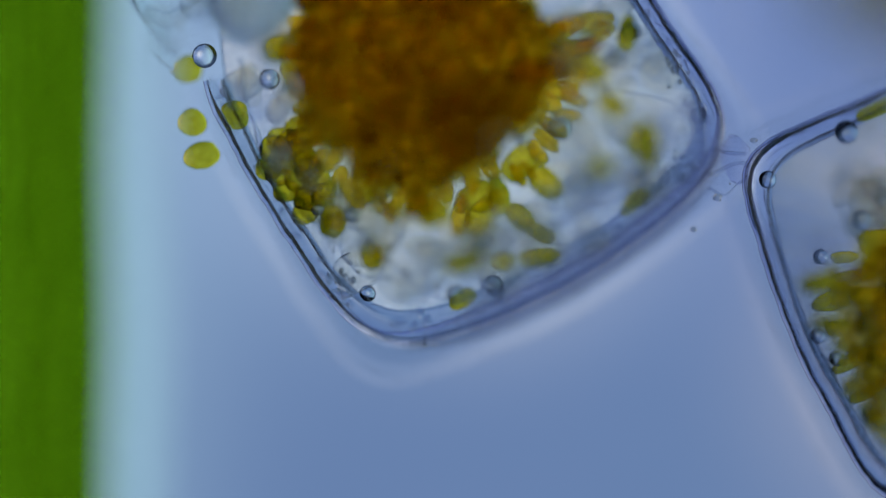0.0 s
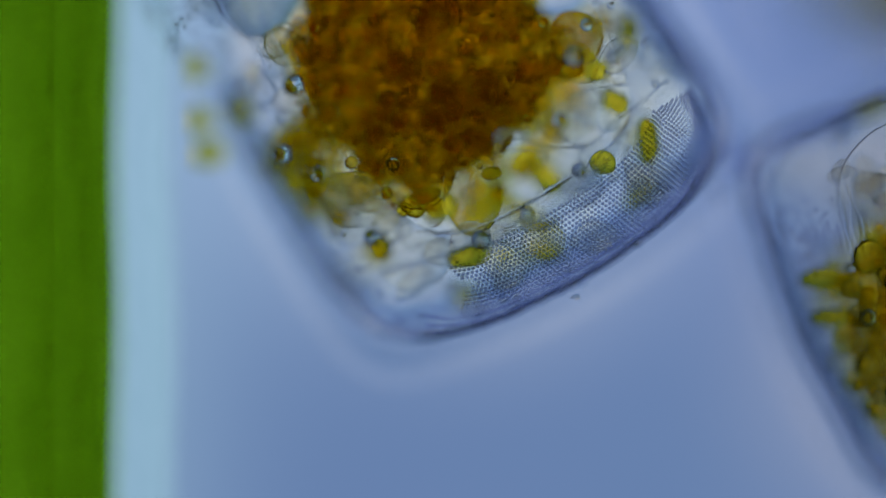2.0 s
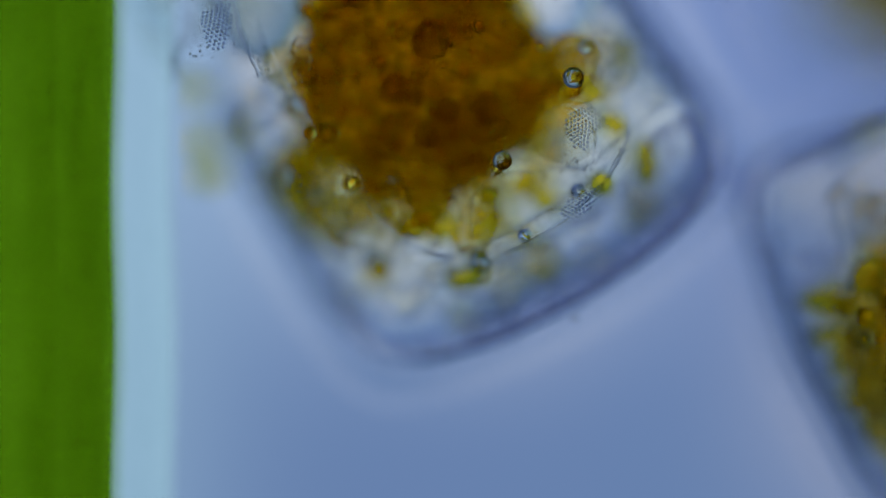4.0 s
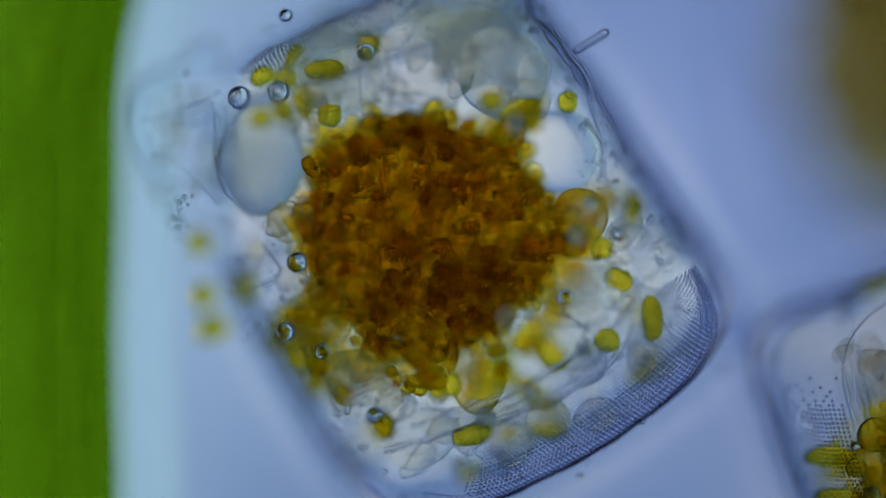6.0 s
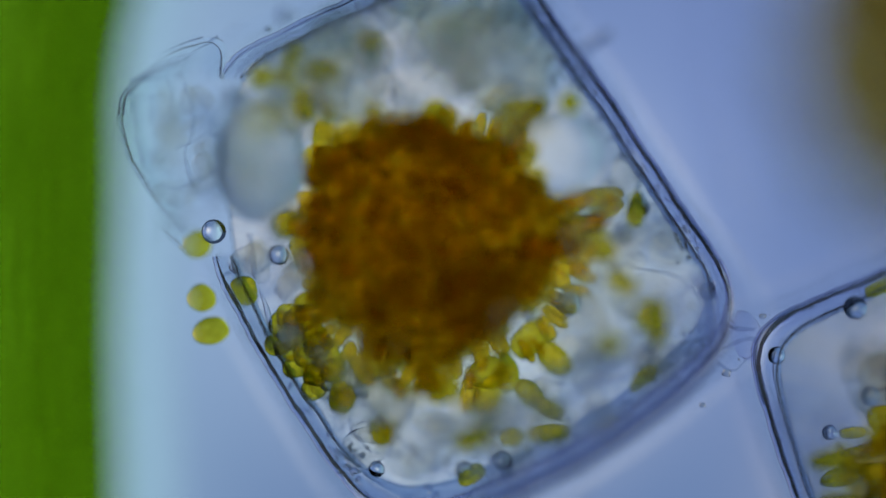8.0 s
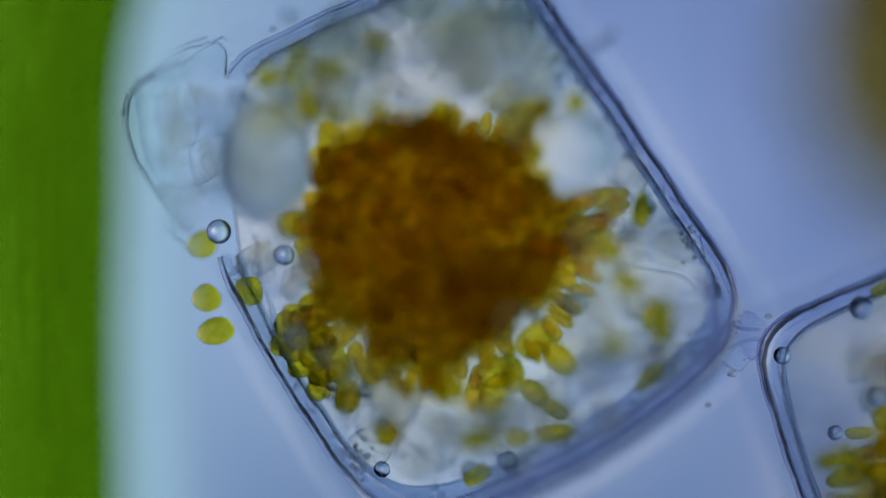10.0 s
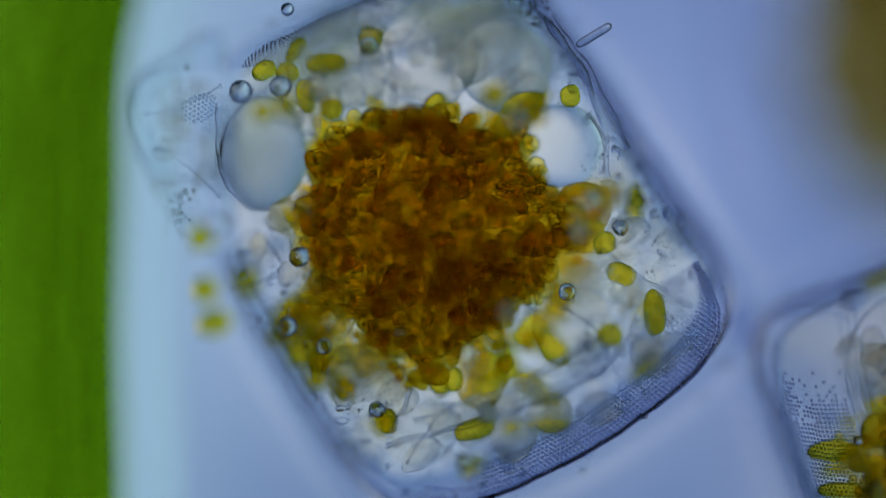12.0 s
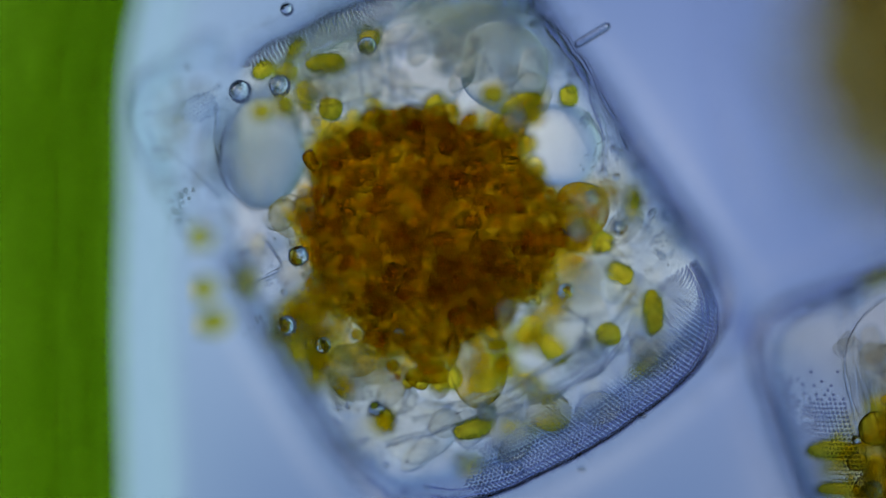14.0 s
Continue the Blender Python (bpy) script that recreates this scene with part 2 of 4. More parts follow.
def tube_along(points, radius, closed=True, sides=6, swell=None):
    """A round cord through the points; swell: how much thicker or thinner it is at each."""
    bm = bmesh.new()
    n = len(points)
    rings = []
    for i, p in enumerate(points):
        a = points[i - 1] if (closed or i) else p
        b = points[(i + 1) % n] if (closed or i < n - 1) else p
        d = (b - a).normalized()
        e = d.cross(Vector((0, 0, 1))).normalized()
        f = e.cross(d)
        rings.append([bm.verts.new(p + (e * math.cos(2 * math.pi * k / sides) + f * math.sin(2 * math.pi * k / sides)) * radius * (swell[i] if swell else 1)) for k in range(sides)])
    for i in range(n if closed else n - 1):
        r, q = rings[i], rings[(i + 1) % n]
        for k in range(sides):
            bm.faces.new((r[k], r[(k + 1) % sides], q[(k + 1) % sides], q[k]))
    if not closed:
        bm.faces.new(rings[0][::-1])
        bm.faces.new(rings[-1])
    bmesh.ops.recalc_face_normals(bm, faces=bm.faces)
    return bm


def tube(rx, rz, top, bottom, bend, rows=70, seg=64):
    bm = bmesh.new()
    rings = []
    for j in range(rows + 1):
        y = top + (bottom - top) * j / rows
        x = bend * max(0.0, min((y - 0.2) / 0.25, 2.0)) ** 2
        k = 1 + 0.003 * math.sin(y * 11)
        rings.append([bm.verts.new((rx * k * math.cos(2 * math.pi * i / seg) + x, y, rz * k * math.sin(2 * math.pi * i / seg))) for i in range(seg)])
    for a, b in zip(rings, rings[1:]):
        for i in range(seg):
            bm.faces.new((a[i], a[(i + 1) % seg], b[(i + 1) % seg], b[i]))
    bm.faces.new(rings[0])
    bm.faces.new(rings[-1][::-1])
    bmesh.ops.recalc_face_normals(bm, faces=bm.faces)
    return bm


def filament():
    r = 0.56 - SLIDE
    thing = empty("algal_filament", at(218 - r * 1000, 441, 0.56))
    part("filament_sheath", tube(r + 0.105, r, 2.2, -2.2, 0.035), SHEATH, thing, "clear colourless outer sheath")
    part("filament_body", tube(r, r - 0.012, 2.19, -2.19, 0.035), GREEN, thing, "bright green mottled cell body")
    for half, depth in ((0.105, 0.02), (0.07, -0.05), (0.036, 0.06), (0.2, -0.3)):
        band = part("filament_plastid", tube(half, 0.12, 2.1, -2.1, 0.035), GREEN_DEEP, thing, "darker green plastid band along the wall")
        band.location = (r - 0.012 - half - 1.2 * depth * depth, 0, depth)
    return tagged(thing, "thick bright green algal filament with a clear sheath", "alga")


filament()

MAIN = ((388, 92, 60, 0), (372, 452, 90, 6), (682, 952, 105, 0), (1046, 812, 165, 0), (1358, 565, 124, 0), (1192, 330, 110, 4), (990, 30, 90, 4), (880, -120, 120, 4))
RIGHT = ((1311, 574, 70, 18), (1577, 1230, 160, 40), (2250, 1100, 160, 10), (2360, 700, 160, 10), (2050, 300, 160, 14))
ABOVE = ((1262, -330, 120, 10), (1262, 60, 160, 10), (1390, 450, 130, 10), (1800, 330, 160, 10), (2150, -100, 160, 10), (1900, -500, 160, 10))
# the long lower edge is widest higher up and curls in more sharply there
LEANING = {1: (0.0, 0.40, 0.42, 0.5, 0.35), 4: (0.0, 0.40, 0.42, 0.5, 0.35), 2: (0.185, 0.09, 0.20, 0.5, 0.47), 3: (0.185, 0.09, 0.20, 0.5, 0.47)}
INNER_BAND = {**LEANING, 2: (0.185, 0.02, 0.15, 0.5, 0.47), 3: (0.185, 0.02, 0.15, 0.5, 0.47)}
FLAT_TOP = {0: (0.05, 0.17, 0.16, 0.5, 0.35)}
HORN_CURL = {i: (0.0, 0.26, 0.12, 0.26, 0.12) for i in range(7)}
HORN = ((404, 40, 40, 4), (225, 108, 60, 6), (186, 205, 50, 4), (245, 345, 80, 0), (345, 455, 60, 0), (392, 400, 60, 0), (398, 130, 40, 0))


def long_edge(u, v):
    """Whether a place of the plan lies along the cell's long lower edge."""
    return v > 800 - 0.57 * (u - 640)


def areolae(corners, z0, low, high, shapes, shape, keep):
    """The rows of fine pores in the wall: low six-sided domes, staggered from row to row; shape: the curl by which the rows are spaced."""
    verts, faces = [], []
    z, row = low, 0
    while z < high:
        line = wall_line(corners, z, shapes, -0.0014, 0.0)
        over = wall_line(corners, z + 0.002, shapes, -0.0014, 0.0)
        ins = inward(line)
        run, want = 0.0, 4.1 * (row % 2)
        n = len(line)
        up = Vector((0, 0, 1))
        for i in range(n):
            a, b = line[i], line[(i + 1) % n]
            step = (b - a).length
            while step and want <= run + step:
                p = a.lerp(b, (want - run) / step)
                want += 8.2
                if not keep(p.x, p.y):
                    continue
                q = at(p.x, p.y, z0 + z)
                along = Vector((b.x - a.x, a.y - b.y, 0)).normalized()
                outw = Vector((-ins[i].x, ins[i].y, 0)).normalized()
                slope = max(0.0, (over[i] - line[i]).dot(ins[i]) / 2)
                normal = (outw + up * slope).normalized()
                side = normal.cross(along)
                k = len(verts)
                verts.append(q + normal * 0.0022)
                for h in range(6):
                    c, s = 0.0033 * math.cos(math.pi * h / 3), 0.0033 * math.sin(math.pi * h / 3)
                    verts.append(q + along * c + side * s)
                faces.extend((k, k + 1 + h, k + 1 + (h + 1) % 6) for h in range(6))
            run += step
        d = 0.0002
        while math.hypot(d, inset(z + d, shape) - inset(z, shape)) < 0.0071:
            d += 0.0002
        z += d
        row += 1
    me = bpy.data.meshes.new("pore_pattern")
    me.from_pydata(verts, [], faces)
    me.materials.append(PORE)
    return me


BODIES = [ball_mesh("packed_plastid", BROWN, 0.0150, 2, (1, 0.85, 0.75), 0.1, 1.2, k) for k in range(6)]


INNER = [ball_mesh("inner_plastid", CORE, 1.0, 3, (1, 1, 1), 0.16, 1.2, k + 0.6) for k in range(4)]

OLD = [ball_mesh("inner_plastid", DEEP, 1.0, 3, (1, 1, 1), 0.3, 1.3, k + 0.6) for k in range(4)]


def mass(parent, centre, rx, ry, rz, inner, count, rest, seed, lobes=(1, 1, 1, 1, 1, 1, 1, 1), bodies=INNER):
    """The packed brown plastids round the nucleus: a dark lumpy core and many small bodies on it."""
    rnd = random.Random(seed)
    shift = Vector((seed, seed * 1.7, -seed))

    def reach(d):
        turn = (math.atan2(d.y, d.x) / (2 * math.pi) * 8) % 8
        i = int(turn) % 8
        far = lobes[i] + (lobes[(i + 1) % 8] - lobes[i]) * (turn - int(turn))
        return far + 0.10 * noise.noise(d * 3.0 + shift) + 0.16 * noise.noise(d * 6.5 - shift)

    def inside(share_of, i, n):
        """A place in the flat lumpy mass, evenly strewn as seen from above."""
        k = math.sqrt((i + rnd.random()) / n)
        a = 2.39996 * i + rnd.uniform(-0.03, 0.03) / max(k, 0.1)
        far = reach(Vector((math.cos(a), math.sin(a), 0)))
        h = rnd.uniform(-1, 1) * math.sqrt(1 - 0.9 * k * k)
        return Vector(centre) + Vector((math.cos(a) * k * rx * far * share_of, math.sin(a) * k * ry * far * share_of, h * rz))

    core = None
    for size in (0.9, 0.72, 0.52):
        bm = bmesh.new()
        bmesh.ops.create_icosphere(bm, subdivisions=5, radius=1.0)
        for v in bm.verts:
            d = v.co.normalized()
            v.co = Vector(centre) + Vector((d.x * rx, d.y * ry, d.z * rz)) * size * (reach(d) + 0.12 * noise.noise(d * 14 + shift * size))
        if core:
            part("mass_plasm", bm, HEART, core, "brown plasma between the packed plastids")
        else:
            core = part("plastid_mass", bm, HEART, parent, "dense golden brown mass of packed plastids")
    for i in range(inner):
        p = inside(0.92, i, inner)
        s = rnd.uniform(0.014, 0.029)
        share("inner_plastid", bodies[i % 4], core, placed(p, s, s * 0.85, s * 0.6, rnd.uniform(0, 360), rnd.uniform(-50, 50)))
    verts, faces = [], []
    for i in range(count + rest):
        p = inside(1.0, (i * 7) % (count + rest), count + rest)
        s = rnd.uniform(0.65, 1.35)
        m = placed(p, s, s, s, rnd.uniform(0, 360), rnd.uniform(-60, 60))
        if i < count:
            share("plastid", BODIES[i % 6], core, m)
        else:
            me = BODIES[i % 6]
            k0 = len(verts)
            verts.extend(m @ v.co for v in me.vertices)
            faces.extend([k0 + j for j in f.vertices] for f in me.polygons)
    if rest:
        me = bpy.data.meshes.new("packed_plastid")
        me.from_pydata(verts, [], faces)
        me.materials.append(BROWN)
        me.polygons.foreach_set("use_smooth", [True] * len(me.polygons))
        tagged(share("packed_plastid", me, core, Matrix()), kind="stuff")
    return core


def side_gap(u, v):
    """Where the cell opens into its corner process."""
    return u < 470 and 118 < v < 436


def thinning(u, v):
    """The wall thins out towards that opening."""
    if v < 118 and u < 760:
        return 0.12 + 0.88 * min(1.0, max(0.0, (u - 520) / 240))
    return 1.0 if u > 470 else min(1.0, max(0.12, (v - 430) / 80))


def diatom(corners, z0, low, high, shapes, label, glass=SILICA, gap=None, rimmed=None):
    thing = empty("diatom_cell", (0, 0, 0))
    wall = part("wall", barrel(corners, z0, low, high, shapes, 0.0065, gap=gap, taper=gap and thinning), glass, thing, "clear glassy silica wall")
    part("membrane", barrel(corners, z0, low + 0.1, 0.10, shapes, 0.005, 18, 0.021, gap), MEMBRANE, thing, "thin clear lining inside the wall")
    # added shell: bends the view towards the brighter field, giving the wall a halo
    part("slime_envelope", barrel(corners, z0, max(low, -0.41), -0.05, {i: (-0.22, 0.2, 0.06, 0.2, 0.06) for i in range(len(corners))}, 0.037, 24, -0.041, gap), HALO_SHELL, thing, "faint clear shell added for the bright halo round the wall")
    for z, r in ((0.0, 0.0048), (0.190, 0.0022), (0.203, 0.0018), (0.214, 0.0024), (0.226, 0.0018)):
        line = wall_line(corners, z, shapes, -0.002)
        kept = [not (gap and gap(p.x, p.y)) and (z == 0.0 or bool(rimmed and rimmed(p.x, p.y))) for p in line]
        if not any(kept):
            continue
        if all(kept):
            part("girdle_band", tube_along([at(p.x, p.y, z0 + z) for p in line], r), RIM, wall, "fine raised rim of a girdle band")
            continue
        n = len(line)
        start = next(i for i in range(n) if kept[i] and not kept[i - 1])
        run = []
        while kept[(start + len(run)) % n]:
            p = line[(start + len(run)) % n]
            run.append(at(p.x, p.y, z0 + z))
        part("girdle_band", tube_along(run, r, False), RIM, wall, "fine raised rim of a girdle band")
    return tagged(thing, label, "diatom", "diatom cells"), wall


def ground_plasm(parent, corners, shapes, deep, label):
    """The pale plasma that lies in the lower half of a cell: flat above, domed like a lens underneath."""
    bm = bmesh.new()
    rim = wall_line(corners, 0.0, shapes, 0.028)
    mid = sum(rim, Vector((0, 0))) / len(rim)
    rings = []
    for k in range(14):
        f = math.cos(math.pi / 2 * k / 14)
        rings.append([bm.verts.new(at(*mid.lerp(p, f), -0.055 - deep * (1 - f * f))) for p in rim])
    tip = bm.verts.new(at(*mid, -0.055 - deep))
    n = len(rim)
    for a, b in zip(rings, rings[1:]):
        for i in range(n):
            bm.faces.new((a[i], a[(i + 1) % n], b[(i + 1) % n], b[i]))
    for i in range(n):
        bm.faces.new((rings[-1][i], rings[-1][(i + 1) % n], tip))
    for f in bm.faces:
        f.smooth = True
    top = [bm.verts.new(v.co + Vector((0, 0, 0.004))) for v in rings[0]]
    for i in range(n):
        bm.faces.new((rings[0][i], rings[0][(i + 1) % n], top[(i + 1) % n], top[i]))
    bm.faces.new(top)
    bmesh.ops.recalc_face_normals(bm, faces=bm.faces)
    me = bpy.data.meshes.new("ground_plasm")
    bm.to_mesh(me)
    bm.free()
    me.materials.append(GROUND_PLASM)
    share("ground_plasm", me, parent, Matrix(), label)


cell, wall = diatom(MAIN, 0.0, -0.42, 0.305, LEANING, "clear box-shaped diatom cell packed with golden brown plastids", SILICA, side_gap, lambda u, v: u > 760 and long_edge(u, v))
tagged(share("pore_pattern", areolae(MAIN, 0.0, 0.17, 0.30, LEANING, PLAIN, lambda u, v: (v < 118 and u < 700) or (u > 1120 and v > 545 + 40 * noise.noise((u * 0.2, v * 0.2, 1)) and not long_edge(u, v))), wall, Matrix(), "rows of fine pores"), kind="stuff")
tagged(share("pore_pattern", areolae(MAIN, 0.0, 0.192, 0.270, LEANING, LEANING[2], lambda u, v: u > 835 + 60 * noise.noise((u * 0.03, v * 0.03, 4)) and long_edge(u, v)), wall, Matrix(), "rows of fine pores"), kind="stuff")
tagged(share("pore_pattern", areolae(MAIN, 0.0, 0.188, 0.2018, INNER_BAND, INNER_BAND[2], lambda u, v: u > 850 and long_edge(u, v)), wall, Matrix(), "rows of fine pores"), kind="stuff")
tagged(share("pore_pattern", areolae(MAIN, 0.0, -0.020, 0.012, LEANING, PLAIN, lambda u, v: u > 800), wall, Matrix(), "rows of fine pores"), kind="stuff")
horn = part("horn", barrel(HORN, 0.02, -0.16, 0.22, HORN_CURL, 0.007, gap=lambda u, v: u > 325 and 125 < v < 430), THIN_SILICA, cell, "thin clear corner process of the wall")
ground_plasm(cell, MAIN, LEANING, 0.30, "pale greyish plasma filling the cell")
tagged(share("pore_pattern", areolae(HORN, 0.02, -0.02, 0.03, HORN_CURL, PLAIN, lambda u, v: u < 360 and v < 190), horn, Matrix(), "rows of fine pores"), kind="stuff")


def valve_patch(parent, z, turn, *corners):
    """A thin piece of the folded-over wall: an uneven plate with staggered rows of pores standing on it."""
    edge = []
    n = len(corners)
    for i in range(n):
        a, b, c, d = (Vector(corners[(i + k) % n]) for k in (-1, 0, 1, 2))
        for s in range(6):
            f = s / 6
            p = 0.5 * (2 * b + (c - a) * f + (2 * a - 5 * b + 4 * c - d) * f * f + (3 * b - a - 3 * c + d) * f ** 3)
            edge.append(p + Vector((noise.noise((p.x * 0.06, p.y * 0.06, z)), noise.noise((p.x * 0.06, p.y * 0.06, z + 9)))) * 7)
    bm = bmesh.new()
    low = [bm.verts.new(at(p.x, p.y, z - 0.004)) for p in edge]
    high = [bm.verts.new(at(p.x, p.y, z)) for p in edge]
    bm.faces.new(low[::-1])
    bm.faces.new(high)
    for i in range(len(edge)):
        bm.faces.new((low[i - 1], low[i], high[i], high[i - 1]))
    bmesh.ops.recalc_face_normals(bm, faces=bm.faces)
    plate = part("valve_plate", bm, THIN_SILICA, parent, "thin clear edge of the upper valve")
    verts, faces = [], []
    mid = sum((Vector(c) for c in corners), Vector((0, 0))) / n
    along = Vector((math.cos(radians(turn)), -math.sin(radians(turn))))
    across = Vector((-along.y, along.x))
    for j in range(-32, 33):
        for i in range(-56, 57):
            p = mid + along * (i + 0.5 * (j % 2)) * 7.6 + across * j * 6.6
            p += Vector((noise.noise((p.x * 0.02, p.y * 0.02, 3)), noise.noise((p.x * 0.02, p.y * 0.02, 7)))) * 6
            hits = 0
            for k in range(len(edge)):
                a, b = edge[k - 1], edge[k]
                if (a.y > p.y) != (b.y > p.y) and p.x < a.x + (b.x - a.x) * (p.y - a.y) / (b.y - a.y):
                    hits += 1
            if hits % 2 == 0 or noise.noise((p.x * 0.016, p.y * 0.016, 1.5)) < -0.22:
                continue
            q, k = at(p.x, p.y, z + 0.0005), len(verts)
            verts.append(q + Vector((0, 0, 0.0022)))
            verts.extend(q + Vector((math.cos(math.pi * h / 3), math.sin(math.pi * h / 3), 0)) * 0.0031 for h in range(6))
            faces.extend((k, k + 1 + h, k + 1 + (h + 1) % 6) for h in range(6))
    me = bpy.data.meshes.new("pore_pattern")
    me.from_pydata(verts, [], faces)
    me.materials.append(FAINT_PORE)
    tagged(share("pore_pattern", me, parent, Matrix(), "rows of fine pores"), kind="stuff")


valve_patch(wall, 0.355, 22, (430, 168), (540, 138), (640, 102), (760, 58), (860, 22), (905, 20), (926, 62), (908, 118), (870, 140), (810, 112), (740, 92), (660, 116), (560, 152), (450, 180))
valve_patch(wall, 0.355, 80, (366, 200), (412, 182), (422, 260), (414, 345), (385, 352), (362, 280))
valve_patch(wall, 0.36, 36, (940, 690), (1000, 642), (1060, 600), (1088, 600), (1034, 660), (965, 704))
valve_patch(wall, 0.36, 30, (1012, 475), (1075, 452), (1092, 500), (1040, 532))
valve_patch(wall, 0.19, 25, (288, 178), (368, 164), (386, 196), (350, 216), (300, 206))
mass(cell, at(770, 412, 0.128), 0.245, 0.245, 0.105, 360, 300, 640, 5, (1.02, 0.90, 0.88, 1.02, 0.98, 0.88, 0.98, 0.80))
cell_2, wall_2 = diatom(RIGHT, 0.0, -0.42, 0.24, FLAT_TOP, "clear diatom cell joined by its corner, brown plastids inside")
tagged(share("pore_pattern", areolae(RIGHT, 0.0, 0.12, 0.217, FLAT_TOP, FLAT_TOP[0], lambda u, v: u < 1640 and 700 + 90 * noise.noise((u * 0.35, v * 0.35, 2)) + 50 * noise.noise((u * 0.02, v * 0.02, 2)) < v < 1250), wall_2, Matrix(), "rows of fine pores"), kind="stuff")
tagged(share("pore_pattern", areolae(RIGHT, 0.0, -0.012, 0.012, FLAT_TOP, PLAIN, lambda u, v: u < 1640 and v < 700), wall_2, Matrix(), "rows of fine pores"), kind="stuff")
ground_plasm(cell_2, RIGHT, FLAT_TOP, 0.28, "pale greyish plasma filling the cell")
mass(cell_2, at(1790, 880, 0.12), 0.30, 0.28, 0.20, 130, 160, 160, 8)
cell_3, wall_3 = diatom(ABOVE, 1.10, -0.16, 0.42, {}, "blurred diatom cell held on a stalk, brown plastids inside", FAINT_SILICA)
stalk = tube_along([at(1960, -60, z) for z in (SLIDE + 0.004, -0.1, 0.3, 0.7, 1.0)], 0.03, False, 12)
part("stalk", stalk, SLIME, cell_3, "clear slime stalk")
mass(cell_3, at(1680, 90, 1.15), 0.32, 0.34, 0.22, 190, 40, 100, 12, bodies=OLD)

# plastids near the widest level: u, v, z, half length, half width, turn
LOW_A = (
    (433, 501, 0, 25, 24, 0), (503, 561, -0.01, 26, 24, 0), (533, 551, 0.01, 29, 24, 30), (558, 581, -0.01, 24, 22, 0), (513, 599, 0.0, 26, 23, 60),
    (545, 614, 0.02, 24, 22, 0), (578, 616, -0.02, 26, 22, 20), (525, 634, 0.01, 24, 20, 0), (563, 643, 0, 25, 20, 70), (518, 581, 0.02, 25, 22, 30),
    (548, 564, -0.02, 24, 22, 0),)
# the rest of that clump
LOW_E = (
    (566, 598, 0.03, 26, 22, 50), (593, 641, 0.0, 24, 20, 0), (558, 674, 0.01, 23, 19, 20), (518, 544, 0.03, 26, 23, 0), (493, 596, 0.01, 22, 19, 0),)
# those at the mass's lower side
LOW_D = (
    (546, 520, 0.04, 24, 18, 20), (580, 515, 0.05, 22, 18, 0), (608, 686, 0, 29, 21, 75), (666, 626, 0.03, 24, 30, 0),)
# more of them
LOW_B = (
    (686, 648, 0.02, 20, 30, 20), (713, 668, 0.01, 16, 18, 0), (866, 681, 0.02, 22, 36, -15), (898, 648, 0.04, 24, 32, 0),
    (938, 681, 0.03, 28, 20, -40), (973, 708, 0.03, 30, 15, -30), (908, 761, 0.03, 20, 16, 0), (1142, 548, -0.13, 20, 26, 20), (863, 646, 0.05, 28, 26, 0),
    (838, 826, 0.03, 26, 16, 35),)
# golden ones that reach out to the wall
SPIKES = (
    (1052, 336, 0.01, 56, 18, 10), (1067, 364, 0.0, 34, 12, 15), (1032, 382, 0.03, 40, 14, 12), (992, 426, 0.03, 34, 20, -20), (1012, 464, 0.03, 34, 15, -10),
    (952, 426, 0.05, 30, 24, 0), (1018, 350, 0.03, 36, 15, 20), (1085, 345, 0.02, 22, 12, -10), (985, 480, 0.03, 30, 15, -25), (920, 250, 0.04, 36, 14, 55),
    (590, 285, 0.05, 34, 15, 120), (556, 340, 0.05, 30, 15, 165), (836, 678, 0.02, 36, 14, 80), (700, 660, 0.02, 34, 14, 105), (640, 640, 0.03, 30, 14, 125),)
# and those beside the brown mass
LOW_C = (
    
    (512, 385, 0.04, 22, 18, 0), (530, 416, 0.03, 18, 15, 0), (567, 276, 0.08, 26, 36, 0),)
# plastids a little higher
MID = (
    (941, 584, 0.06, 42, 26, 50), (983, 619, 0.06, 36, 24, -42), (971, 752, 0.05, 38, 16, 3), (1141, 652, 0.05, 32, 13, 48),
    (678, 749, 0.07, 20, 27, 15), (571, 231, 0.09, 15, 32, 0), (563, 644, 0.07, 26, 20, 0), (611, 689, 0.07, 20, 16, 0),
    (938, 194, 0.1, 18, 44, -35),)
# plastids near the upper wall
UPPER_A = (
    (1100, 485, 0.18, 29, 19, -18), (1158, 552, 0.18, 42, 20, 95), (1070, 430, 0.17, 21, 20, 0), (1127, 358, 0.08, 15, 34, -5), (1010, 170, 0.18, 17, 20, 0),
    (840, 758, 0.19, 38, 18, 20), (687, 744, 0.15, 17, 25, 10), (467, 125, 0.17, 22, 17, 20), (509, 128, 0.17, 21, 18, 0),
    (525, 87, 0.16, 25, 13, 55), (543, 170, 0.14, 17, 30, 15), (772, 662, 0.18, 25, 20, 0),)
# more of them
UPPER_B = (
    (657, 66, 0.15, 24, 20, 0), (927, 182, 0.14, 38, 24, 20), 
    (577, 113, 0.2, 34, 18, 0), (1079, 592, 0.25, 23, 21, 0), (562, 275, 0.17, 22, 14, 20),)
# plastids under the top
TOP = (
    (468, 200, 0.36, 20, 16, 20), (508, 187, 0.36, 19, 21, 0), (595, 118, 0.37, 24, 13, 15), (943, 202, 0.36, 20, 26, 20),
    (875, 170, 0.35, 21, 20, 0), (588, 194, 0.25, 22, 20, 0), (764, 650, 0.29, 30, 14, 20),)
